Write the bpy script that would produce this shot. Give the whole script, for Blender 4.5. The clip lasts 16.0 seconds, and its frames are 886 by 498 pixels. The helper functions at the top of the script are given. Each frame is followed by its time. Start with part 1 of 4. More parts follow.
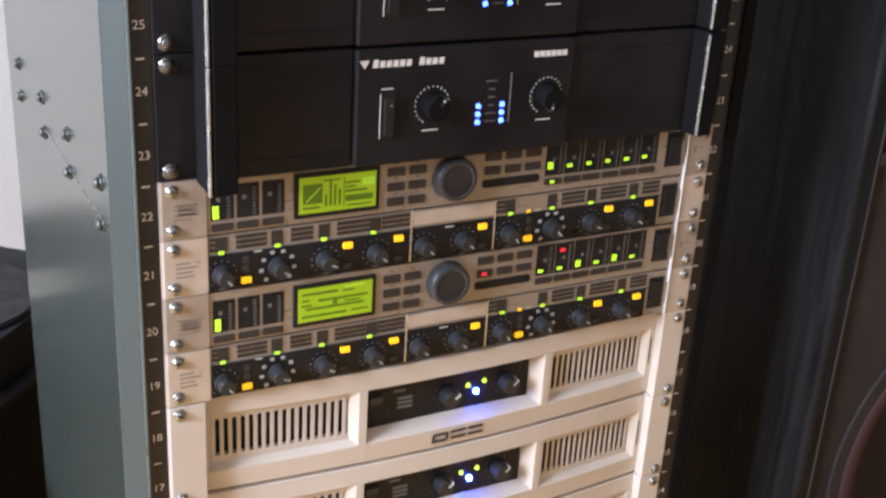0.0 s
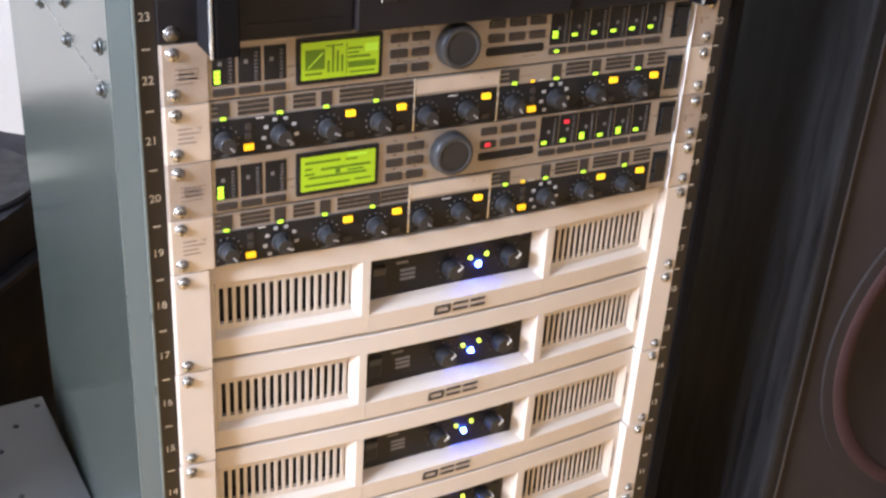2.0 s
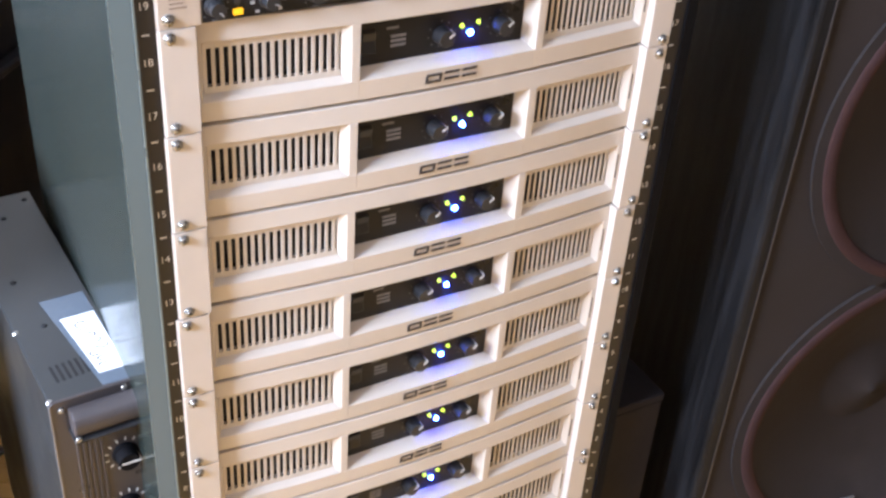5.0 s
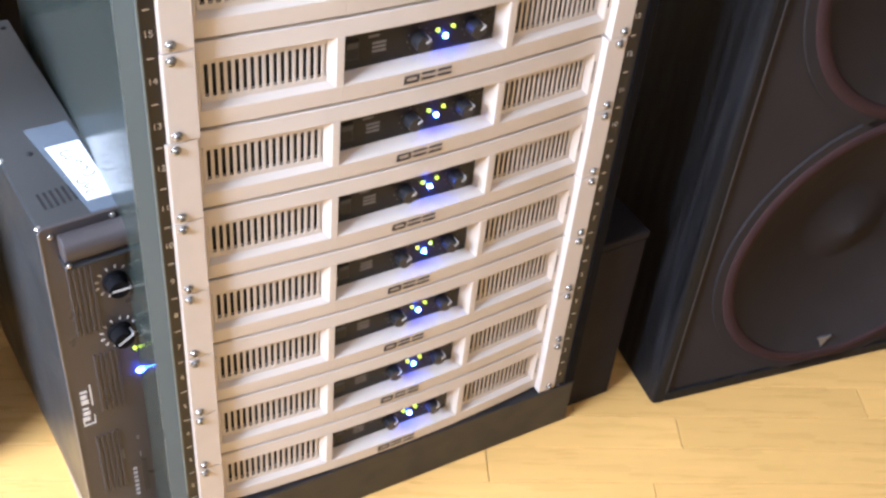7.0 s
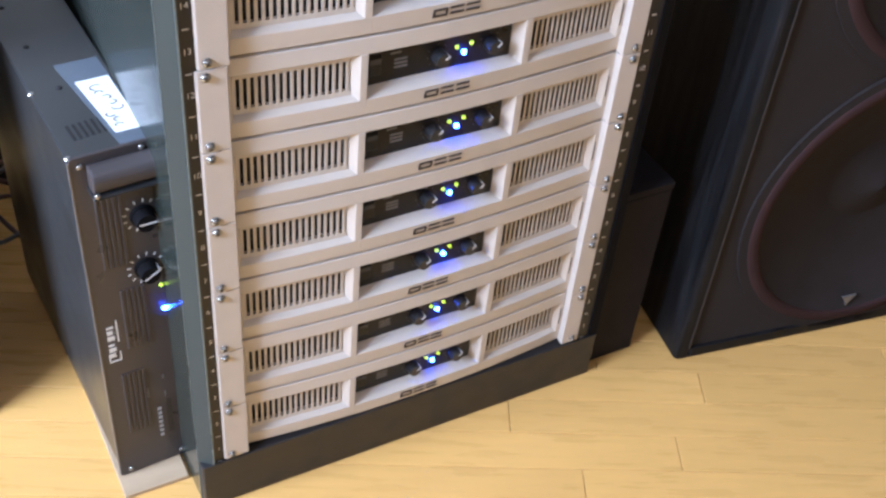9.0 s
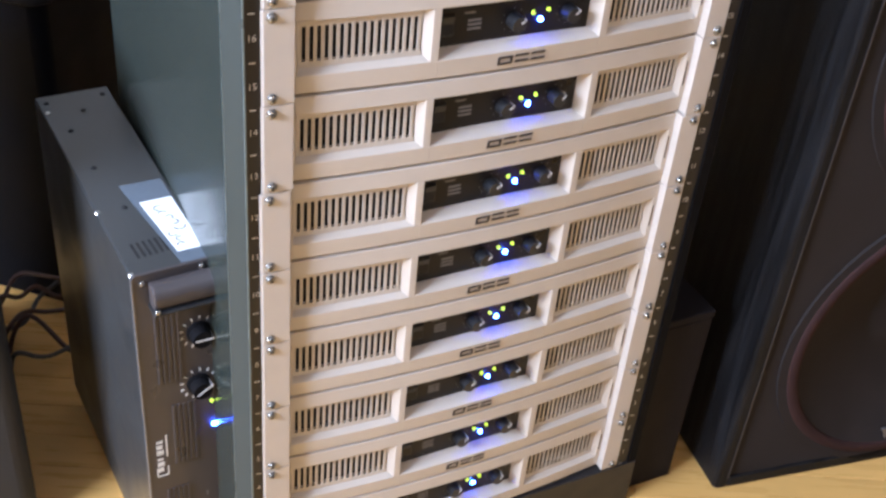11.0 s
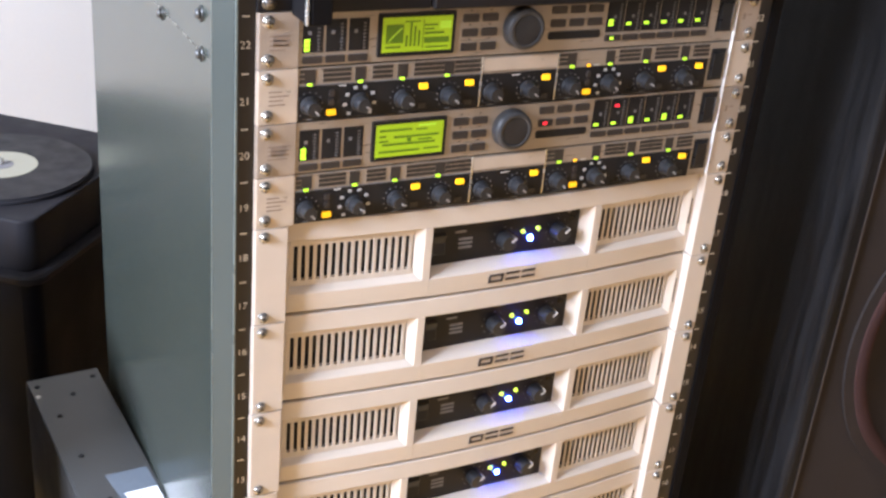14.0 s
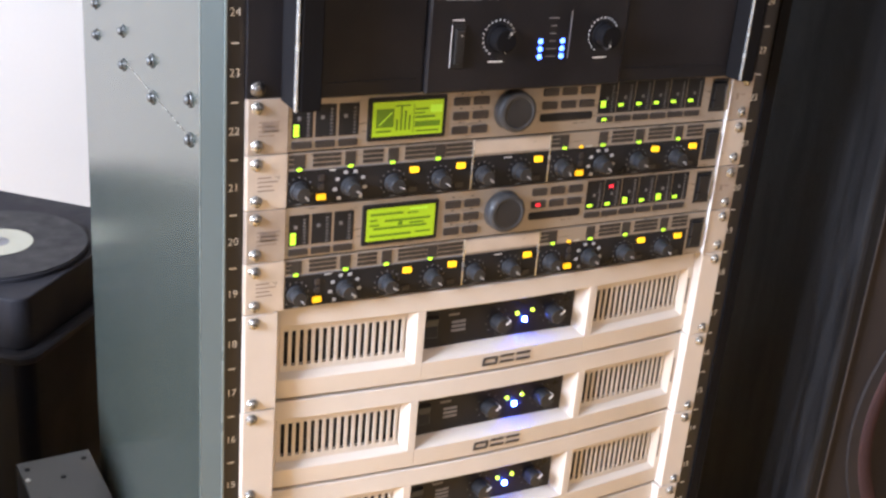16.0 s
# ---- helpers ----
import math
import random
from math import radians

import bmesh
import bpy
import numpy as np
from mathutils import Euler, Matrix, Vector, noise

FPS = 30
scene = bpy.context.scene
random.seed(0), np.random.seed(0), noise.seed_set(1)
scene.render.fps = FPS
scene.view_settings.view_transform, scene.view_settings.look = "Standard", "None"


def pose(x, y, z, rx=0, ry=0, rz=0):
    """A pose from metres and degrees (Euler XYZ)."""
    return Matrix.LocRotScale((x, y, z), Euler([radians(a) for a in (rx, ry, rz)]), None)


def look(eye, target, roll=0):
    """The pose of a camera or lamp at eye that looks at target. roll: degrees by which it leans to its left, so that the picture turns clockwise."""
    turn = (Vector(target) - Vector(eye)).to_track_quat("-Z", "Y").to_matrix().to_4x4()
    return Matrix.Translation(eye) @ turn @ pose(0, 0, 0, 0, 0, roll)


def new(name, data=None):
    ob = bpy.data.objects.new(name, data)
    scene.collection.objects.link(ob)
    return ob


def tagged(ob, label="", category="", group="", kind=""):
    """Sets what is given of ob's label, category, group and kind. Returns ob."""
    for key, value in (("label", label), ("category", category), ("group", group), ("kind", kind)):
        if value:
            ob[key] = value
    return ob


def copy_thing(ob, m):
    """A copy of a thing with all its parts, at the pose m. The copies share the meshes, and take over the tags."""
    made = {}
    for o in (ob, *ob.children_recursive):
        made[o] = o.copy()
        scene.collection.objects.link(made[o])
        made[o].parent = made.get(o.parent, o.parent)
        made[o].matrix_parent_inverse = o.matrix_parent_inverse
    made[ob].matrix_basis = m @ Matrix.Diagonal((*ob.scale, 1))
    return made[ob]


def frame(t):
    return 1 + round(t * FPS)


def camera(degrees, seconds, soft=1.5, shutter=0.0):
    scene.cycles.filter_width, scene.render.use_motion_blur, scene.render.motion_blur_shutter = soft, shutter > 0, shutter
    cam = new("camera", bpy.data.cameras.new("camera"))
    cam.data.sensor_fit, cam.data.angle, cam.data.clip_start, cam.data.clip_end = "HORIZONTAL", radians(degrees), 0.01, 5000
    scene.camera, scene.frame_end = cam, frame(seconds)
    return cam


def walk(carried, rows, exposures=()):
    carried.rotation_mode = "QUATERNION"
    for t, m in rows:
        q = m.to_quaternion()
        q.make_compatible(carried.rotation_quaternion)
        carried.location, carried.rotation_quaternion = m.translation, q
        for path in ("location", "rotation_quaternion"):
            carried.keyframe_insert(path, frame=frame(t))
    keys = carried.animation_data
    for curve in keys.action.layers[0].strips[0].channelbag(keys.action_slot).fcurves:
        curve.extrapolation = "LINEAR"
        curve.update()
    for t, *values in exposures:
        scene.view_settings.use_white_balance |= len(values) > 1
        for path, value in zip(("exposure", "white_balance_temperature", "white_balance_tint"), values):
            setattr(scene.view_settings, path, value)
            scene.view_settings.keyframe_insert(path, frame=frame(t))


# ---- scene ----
cam = camera(41.4, 16.0, soft=2.6, shutter=0.4)
EXPOSURES = [     # seconds, stops, kelvin, tint
    (0, -1.39, 6300, 25),
    (0.5, -1.27, 6300, 25),
    (1.5, -0.98, 6260, 25),
    (3.5, -1.05, 5980, 24),
    (4.2, -1.03, 5930, 24),
    (6.4, -1.09, 5830, 24),
    (7, -1.06, 5830, 24),
    (7.5, -1.18, 5680, 24),
    (8.1, -1.31, 5580, 24),
    (10.4, -1.74, 5480, 23),
    (11, -1.44, 5780, 24),
    (11.5, -1.32, 5980, 24),
    (12.5, -1.39, 6260, 25),
    (13, -1.35, 6260, 25),
    (14, -1.09, 6260, 25),
    (14.5, -0.96, 6260, 25),
    (16, -0.96, 6260, 25),
]
PATH = [
    (0, (-0.186, -0.753, 1.336), (0.696, 0.867, 0.562), 3.5),
    (0.5, (-0.184, -0.753, 1.331), (0.68, 0.852, 0.508), 3.6),
    (1, (-0.187, -0.751, 1.326), (0.69, 0.824, 0.459), 4.1),
    (1.5, (-0.19, -0.755, 1.316), (0.675, 0.814, 0.427), 3.7),
    (2, (-0.193, -0.758, 1.312), (0.669, 0.791, 0.387), 3.8),
    (2.5, (-0.204, -0.757, 1.299), (0.661, 0.769, 0.339), 4.3),
    (3, (-0.21, -0.754, 1.288), (0.667, 0.741, 0.29), 4.9),
    (3.5, (-0.207, -0.761, 1.282), (0.65, 0.719, 0.247), 4.5),
    (4, (-0.202, -0.767, 1.28), (0.636, 0.675, 0.177), 4.8),
    (4.2, (-0.203, -0.777, 1.269), (0.637, 0.666, 0.168), 4.6),
    (6.3, (-0.226, -0.783, 1.235), (0.588, 0.533, -0.032), 5.7),
    (6.5, (-0.229, -0.781, 1.231), (0.586, 0.516, -0.054), 6.2),
    (7, (-0.222, -0.79, 1.223), (0.587, 0.471, -0.102), 6.1),
    (7.5, (-0.225, -0.799, 1.218), (0.611, 0.439, -0.112), 5.9),
    (8, (-0.231, -0.786, 1.206), (0.596, 0.424, -0.155), 7.0),
    (8.2, (-0.229, -0.8, 1.196), (0.574, 0.428, -0.163), 6.3),
    (10.3, (-0.264, -0.831, 1.183), (0.485, 0.499, -0.109), 6.2),
    (10.5, (-0.263, -0.834, 1.188), (0.493, 0.53, -0.064), 6.0),
    (11, (-0.275, -0.829, 1.203), (0.51, 0.58, 0.02), 5.8),
    (11.5, (-0.274, -0.828, 1.214), (0.52, 0.626, 0.093), 5.5),
    (12, (-0.265, -0.824, 1.244), (0.546, 0.685, 0.212), 5.2),
    (12.5, (-0.278, -0.823, 1.258), (0.55, 0.722, 0.296), 5.5),
    (13, (-0.273, -0.827, 1.269), (0.581, 0.732, 0.352), 5.6),
    (13.5, (-0.275, -0.821, 1.28), (0.586, 0.745, 0.383), 5.6),
    (14, (-0.276, -0.816, 1.288), (0.594, 0.761, 0.419), 5.4),
    (14.5, (-0.274, -0.816, 1.291), (0.586, 0.774, 0.435), 5.3),
    (15, (-0.269, -0.812, 1.297), (0.594, 0.786, 0.46), 5.4),
    (15.5, (-0.265, -0.809, 1.297), (0.601, 0.807, 0.497), 4.9),
    (16, (-0.26, -0.804, 1.299), (0.617, 0.82, 0.528), 4.9),
]
walk(cam, [(t, look(eye, target, roll)) for t, eye, target, roll in PATH], EXPOSURES)

U, Z0 = 0.04445, 0.079      # one rack unit, and the height of the lowest unit's underside
W = 0.4826                  # width of a rack panel

# ---- light ----
world = bpy.data.worlds.new("world")
scene.world = world
world.use_nodes = True
sky = world.node_tree.nodes.new("ShaderNodeTexSky")
sky.sky_type, sky.sun_disc, sky.sun_elevation, sky.sun_rotation = "NISHITA", False, radians(40), radians(250)
world.node_tree.links.new(sky.outputs[0], world.node_tree.nodes["Background"].inputs[0])
world.node_tree.nodes["Background"].inputs[1].default_value = 0.1


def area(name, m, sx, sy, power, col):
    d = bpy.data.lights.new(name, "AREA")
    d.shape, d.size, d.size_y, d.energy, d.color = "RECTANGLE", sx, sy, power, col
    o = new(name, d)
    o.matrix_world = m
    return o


area("window_daylight", look((-2.30, -0.32, 1.90), (0.0, -0.08, 0.95)), 1.4, 0.85, 640, (0.72, 0.88, 1.0))
# Added warm fill for the front faces; no lamp is known here.
area("warm_fill_light", look((0.60, -1.95, 1.75), (0.20, 0.0, 0.60)), 0.30, 0.30, 8, (1.0, 0.75, 0.44))

# ---- materials ----
def mat(name, col, rough=0.5, metal=0.0, vary=0.12, scale=60, bump=0.0, fine=400, stretch=(1, 1, 1), rvary=0.15, island=0.0, spec=0.5, coat=0.0):
    """Two scales of noise over a base colour: broad wear and fine grain, both in the gloss too."""
    m = bpy.data.materials.new(name)
    m.use_nodes = True
    nt = m.node_tree
    b = nt.nodes["Principled BSDF"]
    b.inputs["Metallic"].default_value = metal
    b.inputs["Specular IOR Level"].default_value = spec
    b.inputs["Coat Weight"].default_value = coat
    tc = nt.nodes.new("ShaderNodeTexCoord")
    mp = nt.nodes.new("ShaderNodeMapping")
    mp.inputs["Scale"].default_value = stretch
    nt.links.new(tc.outputs["Object"], mp.inputs[0])
    n1, n2 = nt.nodes.new("ShaderNodeTexNoise"), nt.nodes.new("ShaderNodeTexNoise")
    n1.inputs["Scale"].default_value, n1.inputs["Detail"].default_value = scale, 6
    n2.inputs["Scale"].default_value, n2.inputs["Detail"].default_value = fine, 3
    for n in (n1, n2):
        nt.links.new(mp.outputs[0], n.inputs["Vector"])
    add = nt.nodes.new("ShaderNodeMath")
    add.operation = "MULTIPLY_ADD"
    add.inputs[1].default_value = 0.4
    nt.links.new(n2.outputs["Fac"], add.inputs[0])
    nt.links.new(n1.outputs["Fac"], add.inputs[2])
    ramp = nt.nodes.new("ShaderNodeMapRange")
    ramp.inputs["From Min"].default_value, ramp.inputs["From Max"].default_value = 0.35, 1.05
    ramp.inputs["To Min"].default_value, ramp.inputs["To Max"].default_value = 1 - vary, 1 + vary
    nt.links.new(add.outputs[0], ramp.inputs["Value"])
    last = ramp.outputs[0]
    if island:
        oi = nt.nodes.new("ShaderNodeObjectInfo")
        r2 = nt.nodes.new("ShaderNodeMapRange")
        r2.inputs["To Min"].default_value, r2.inputs["To Max"].default_value = 1 - island, 1 + island
        nt.links.new(oi.outputs["Random"], r2.inputs["Value"])
        mu = nt.nodes.new("ShaderNodeMath")
        mu.operation = "MULTIPLY"
        nt.links.new(last, mu.inputs[0])
        nt.links.new(r2.outputs[0], mu.inputs[1])
        last = mu.outputs[0]
    mul = nt.nodes.new("ShaderNodeVectorMath")
    mul.operation = "MULTIPLY"
    mul.inputs[0].default_value = col
    nt.links.new(last, mul.inputs[1])
    nt.links.new(mul.outputs[0], b.inputs["Base Color"])
    rr = nt.nodes.new("ShaderNodeMapRange")
    rr.inputs["From Min"].default_value, rr.inputs["From Max"].default_value = 0.3, 0.75
    rr.inputs["To Min"].default_value, rr.inputs["To Max"].default_value = max(0.03, rough - rvary), min(1, rough + rvary)
    nt.links.new(n1.outputs["Fac"], rr.inputs["Value"])
    nt.links.new(rr.outputs[0], b.inputs["Roughness"])
    if bump:
        bp = nt.nodes.new("ShaderNodeBump")
        bp.inputs["Strength"].default_value, bp.inputs["Distance"].default_value = bump, 0.001
        nt.links.new(n2.outputs["Fac"], bp.inputs["Height"])
        nt.links.new(bp.outputs[0], b.inputs["Normal"])
    return m


def glow(name, col, strength):
    m = bpy.data.materials.new(name)
    m.use_nodes = True
    b = m.node_tree.nodes["Principled BSDF"]
    b.inputs["Base Color"].default_value = (*col, 1)
    b.inputs["Emission Color"].default_value = (*col, 1)
    b.inputs["Emission Strength"].default_value = strength
    return m


CREAM = mat("cream_powder_coat", (0.60, 0.525, 0.445), 0.42, 0, 0.05, 25, 0.12, 900, rvary=0.08)
CREAM_EAR = mat("cream_ear_coat", (0.60, 0.525, 0.45), 0.45, 0, 0.06, 30, 0.12, 900, rvary=0.08)
SILVER = mat("champagne_aluminium", (0.36, 0.305, 0.25), 0.38, 0.35, 0.06, 40, 0.05, 700, (1, 1, 8))
SILVER_EAR = mat("champagne_ear", (0.58, 0.50, 0.42), 0.4, 0.25, 0.10, 60, 0.05, 700)
SILVER_DARK_EAR = mat("dull_champagne_ear", (0.40, 0.335, 0.28), 0.42, 0.3, 0.14, 60, 0.05, 700)
BLACK = mat("black_plastic", (0.012, 0.012, 0.013), 0.4, 0, 0.25, 40, 0.1, 900)
PANEL_BLACK = mat("black_panel_paint", (0.012, 0.0115, 0.013), 0.42, 0, 0.25, 30, 0.08, 900, spec=0.3)
CV_BLACK = mat("black_cast_front", (0.012, 0.0108, 0.0125), 0.45, 0, 0.3, 20, 0.2, 700, spec=0.22)
# Black of caps and knobs; also paints the shadowed right flange.
CAP_SHADE_BLACK = mat("matt_black_cap_and_shade", (0.006, 0.0055, 0.006), 0.75, 0, 0.3, 20, 0.2, 700, spec=0.08)
RAIL = mat("black_rail_steel", (0.019, 0.0175, 0.018), 0.45, 0.0, 0.25, 30, 0.1, 700)
# Near-black stands in for shade inside vents and slots; also hidden panels, dark screws.
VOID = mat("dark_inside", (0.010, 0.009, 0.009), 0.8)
CABINET = mat("grey_green_cabinet_steel", (0.030, 0.037, 0.031), 0.22, 0.0, 0.06, 3, 0.0, 120, (1, 1, 0.5), rvary=0.02, spec=0.65)
CABINET_FLANGE = mat("grey_green_flange", (0.044, 0.055, 0.051), 0.5, 0.0, 0.08, 6, 0.0, 200, (1, 1, 0.5), spec=0.3)
CABINET_EDGE = mat("grey_green_cabinet_edge", (0.17, 0.20, 0.19), 0.36, 0.25, 0.12, 12, 0.05, 300)
GREY_BUTTON = mat("grey_brown_button", (0.034, 0.028, 0.026), 0.5)
KNOB = mat("charcoal_knob", (0.022, 0.022, 0.024), 0.42, 0, 0.2, 80, 0.1)
WHEEL = mat("grey_jog_wheel", (0.040, 0.040, 0.042), 0.42, 0, 0.2, 60, 0.1)
STEEL = mat("nickel_screw", (0.46, 0.44, 0.41), 0.30, 0.9, 0.1, 200)
CHROME = mat("bright_divider_and_glint", (0.80, 0.80, 0.76), 0.22, 0.8, 0.05, 100)
# White of the print; also paints the lit ear edges of the processors.
PRINT = mat("white_print_and_lit_edge", (0.72, 0.71, 0.69), 0.6, 0, 0.1, 300)
PALE_PRINT = mat("pale_grey_print", (0.40, 0.40, 0.41), 0.6, 0, 0.15, 300)
BADGE = mat("dull_metal_badge", (0.20, 0.19, 0.19), 0.4, 0.5, 0.2, 200)
DIM_PRINT = mat("grey_print", (0.16, 0.155, 0.16), 0.6, 0, 0.2, 300)
BROWN_PRINT = mat("brown_print", (0.26, 0.20, 0.16), 0.6, 0, 0.15, 300)
DARK_PRINT = mat("dark_print", (0.05, 0.042, 0.04), 0.5)
DARK_BAND = mat("dark_brown_band", (0.035, 0.028, 0.024), 0.5)
AMP_BODY = mat("dark_grey_chassis", (0.054, 0.055, 0.054), 0.36, 0.3, 0.12, 14, 0.08, 500, rvary=0.08)
AMP_FRONT = mat("black_brown_amp_front", (0.062, 0.052, 0.051), 0.40, 0.1, 0.2, 20, 0.12, 600)
# Vertical streaks in the colour mix scuffs with painted reflections.
SPEAKER = mat("worn_black_cabinet_with_sheen", (0.0100, 0.0096, 0.0102), 0.5, 0, 0.98, 16, 0.4, 260, (4.0, 4.0, 0.4), rvary=0.2, spec=0.15)
BAFFLE = mat("black_baffle", (0.032, 0.0262, 0.0245), 0.8, 0, 0.25, 10, 0.0, 500, spec=0.1)
CONE = mat("black_paper_cone", (0.032, 0.0262, 0.0245), 0.85, 0, 0.2, 30, 0.1, 500, spec=0.08)
RED_RING = mat("dark_red_surround", (0.043, 0.0225, 0.0212), 0.85, 0, 0.2, 30, spec=0.08)
BOX_DARK = mat("dark_brown_box", (0.018, 0.0145, 0.015), 0.65, 0, 0.2, 12, 0.3, 300, spec=0.1)
GREY_DECK = mat("charcoal_deck", (0.019, 0.018, 0.0205), 0.62, 0, 0.18, 18, 0.4, 500, spec=0.12)
RECORD = mat("black_record", (0.016, 0.0155, 0.017), 0.5, 0, 0.1, 30, 0.2, 800, spec=0.2)
PAPER_CREAM = mat("cream_label", (0.30, 0.285, 0.22), 0.6, 0, 0.08, 60)
PAPER = mat("white_paper", (0.86, 0.88, 0.90), 0.55, 0, 0.04, 40)
CASE = mat("dark_grey_case", (0.034, 0.033, 0.033), 0.6, 0, 0.2, 14, 0.3, 300, spec=0.15)
STAND = mat("black_stand", (0.0075, 0.0082, 0.0115), 0.6, 0, 0.3, 12, 0.2, 300, spec=0.08)
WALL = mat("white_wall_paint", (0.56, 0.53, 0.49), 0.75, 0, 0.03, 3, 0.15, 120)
# Colour of the unseen walls, kept dark to weaken the bounce light.
WALL_DIM = mat("darkened_unseen_wall", (0.24, 0.215, 0.19), 0.8, 0, 0.04, 3, 0.15, 120)
CEILING = mat("ceiling_paint", (0.55, 0.53, 0.50), 0.85, 0, 0.03, 3, 0.1, 120)
MAPLE = mat("maple_plank", (0.72, 0.410, 0.122), 0.30, 0, 0.09, 9, 0.05, 60, (0.8, 7, 7), rvary=0.06, island=0.06)
JOINT = mat("floor_joint", (0.55, 0.32, 0.105), 0.6)
PINE = mat("pale_pine", (0.46, 0.33, 0.20), 0.5, 0, 0.12, 12, 0.1, 200, (1, 8, 8))
CABLE = mat("red_brown_cable", (0.065, 0.028, 0.02), 0.55)
CABLE_GREY = mat("grey_cable", (0.09, 0.085, 0.08), 0.55)
TAPE = mat("clear_tape", (0.10, 0.12, 0.145), 0.12, 0, 0.1, 30, 0.2, 150)
LED_BLUE = glow("blue_led", (0.03, 0.11, 1.0), 560)
LED_BLUE_CORE = glow("blue_white_led", (0.07, 0.18, 1.0), 18)
LED_LIME = glow("lime_led", (0.55, 0.85, 0.05), 6)
LED_GREEN = glow("green_led", (0.42, 0.80, 0.03), 3)
LED_AMBER = glow("amber_button", (1.0, 0.56, 0.008), 2.1)
LED_RED = glow("red_led", (1.0, 0.03, 0.05), 2.6)
LCD = glow("lime_display", (0.30, 0.47, 0.006), 0.58)
LCD_INK = glow("display_ink", (0.09, 0.19, 0.004), 0.35)
LCD_PALE = glow("display_pale", (0.34, 0.58, 0.03), 0.7)


# ---- mesh helpers ----
class Shape:
    """Vertices and faces gathered from simple solids, linked as one mesh."""

    def __init__(self):
        self.v, self.f = [], []

    def loops(self, a, b):
        n, k = len(self.v), len(a)
        self.v += list(a) + list(b)
        self.f += [tuple(range(n + k - 1, n - 1, -1)), tuple(range(n + k, n + 2 * k))]
        self.f += [(n + i, n + (i + 1) % k, n + k + (i + 1) % k, n + k + i) for i in range(k)]
        return self

    def box(self, x0, x1, y0, y1, z0, z1):
        return self.loops([(x0, y0, z0), (x1, y0, z0), (x1, y1, z0), (x0, y1, z0)], [(x0, y0, z1), (x1, y0, z1), (x1, y1, z1), (x0, y1, z1)])

    def along_x(self, yz, x0, x1):
        return self.loops([(x0, y, z) for y, z in yz], [(x1, y, z) for y, z in yz])

    def along_z(self, xy, z0, z1):
        return self.loops([(x, y, z0) for x, y in xy], [(x, y, z1) for x, y in xy])

    def along_y(self, xz, y0, y1):
        return self.loops([(x, y0, z) for x, z in xz], [(x, y1, z) for x, z in xz])

    def disc(self, x, y, z, r, depth, n=20, r2=None, turn=0.0):
        """A round solid that stands out towards -y from (x, y, z)."""
        r2 = r if r2 is None else r2
        ang = [2 * math.pi * i / n + turn for i in range(n)]
        return self.loops([(x + r2 * math.cos(a), y - depth, z + r2 * math.sin(a)) for a in ang], [(x + r * math.cos(a), y, z + r * math.sin(a)) for a in ang])

    def ring(self, x, y, z, r0, r1, depth, n=40):
        k = len(self.v)
        for i in range(n):
            c, s = math.cos(2 * math.pi * i / n), math.sin(2 * math.pi * i / n)
            self.v += [(x + r0 * c, y, z + r0 * s), (x + r0 * c, y - depth, z + r0 * s), (x + r1 * c, y - depth, z + r1 * s), (x + r1 * c, y, z + r1 * s)]
        for i in range(n):
            a, b = k + 4 * i, k + 4 * ((i + 1) % n)
            self.f += [(a + j, a + (j + 1) % 4, b + (j + 1) % 4, b + j) for j in range(4)]
        return self

    def mesh(self, name, material, bevel=0.0, smooth=False, segments=1, cuts=(), bend=None):
        bm = bmesh.new()
        vs = [bm.verts.new(p) for p in self.v]
        for f in self.f:
            bm.faces.new([vs[i] for i in f])
        bmesh.ops.recalc_face_normals(bm, faces=bm.faces)
        for x in cuts:
            bmesh.ops.bisect_plane(bm, geom=list(bm.verts) + list(bm.edges) + list(bm.faces), plane_co=(x, 0, 0), plane_no=(1, 0, 0))
        if bend:
            for v in bm.verts:
                v.co.y += bend(v.co.x)
        if bevel:
            bmesh.ops.bevel(bm, geom=[e for e in bm.edges if len(e.link_faces) == 2 and e.calc_face_angle(1) > 0.25], offset=bevel, segments=segments, affect="EDGES", profile=0.6, clamp_overlap=True)
        for f in bm.faces:
            f.smooth = smooth
        me = bpy.data.meshes.new(name)
        bm.to_mesh(me)
        bm.free()
        me.materials.append(material)
        return me


def part(name, shape, material, parent=None, label="", at=None, bevel=0.0, smooth=False, segments=1):
    """One mesh object under a thing (or on its own)."""
    me = shape if isinstance(shape, bpy.types.Mesh) else shape.mesh(name, material, bevel, smooth, segments)
    ob = new(name, me)
    if at is not None:
        ob.matrix_basis = at
    if parent is not None:
        ob.parent = parent
    if label:
        tagged(ob, label)
    return ob


def thing(name, m, label, category, group="", kind=""):
    ob = new(name)
    ob.empty_display_size = 0.02
    ob.matrix_basis = m
    return tagged(ob, label, category, group, kind)


def rounded(x0, x1, z0, z1, r, n=4):
    pts = []
    for cx, cz, a0 in ((x1 - r, z1 - r, 0), (x0 + r, z1 - r, 90), (x0 + r, z0 + r, 180), (x1 - r, z0 + r, 270)):
        pts += [(cx + r * math.cos(radians(a0 + 90 * i / n)), cz + r * math.sin(radians(a0 + 90 * i / n))) for i in range(n + 1)]
    return pts


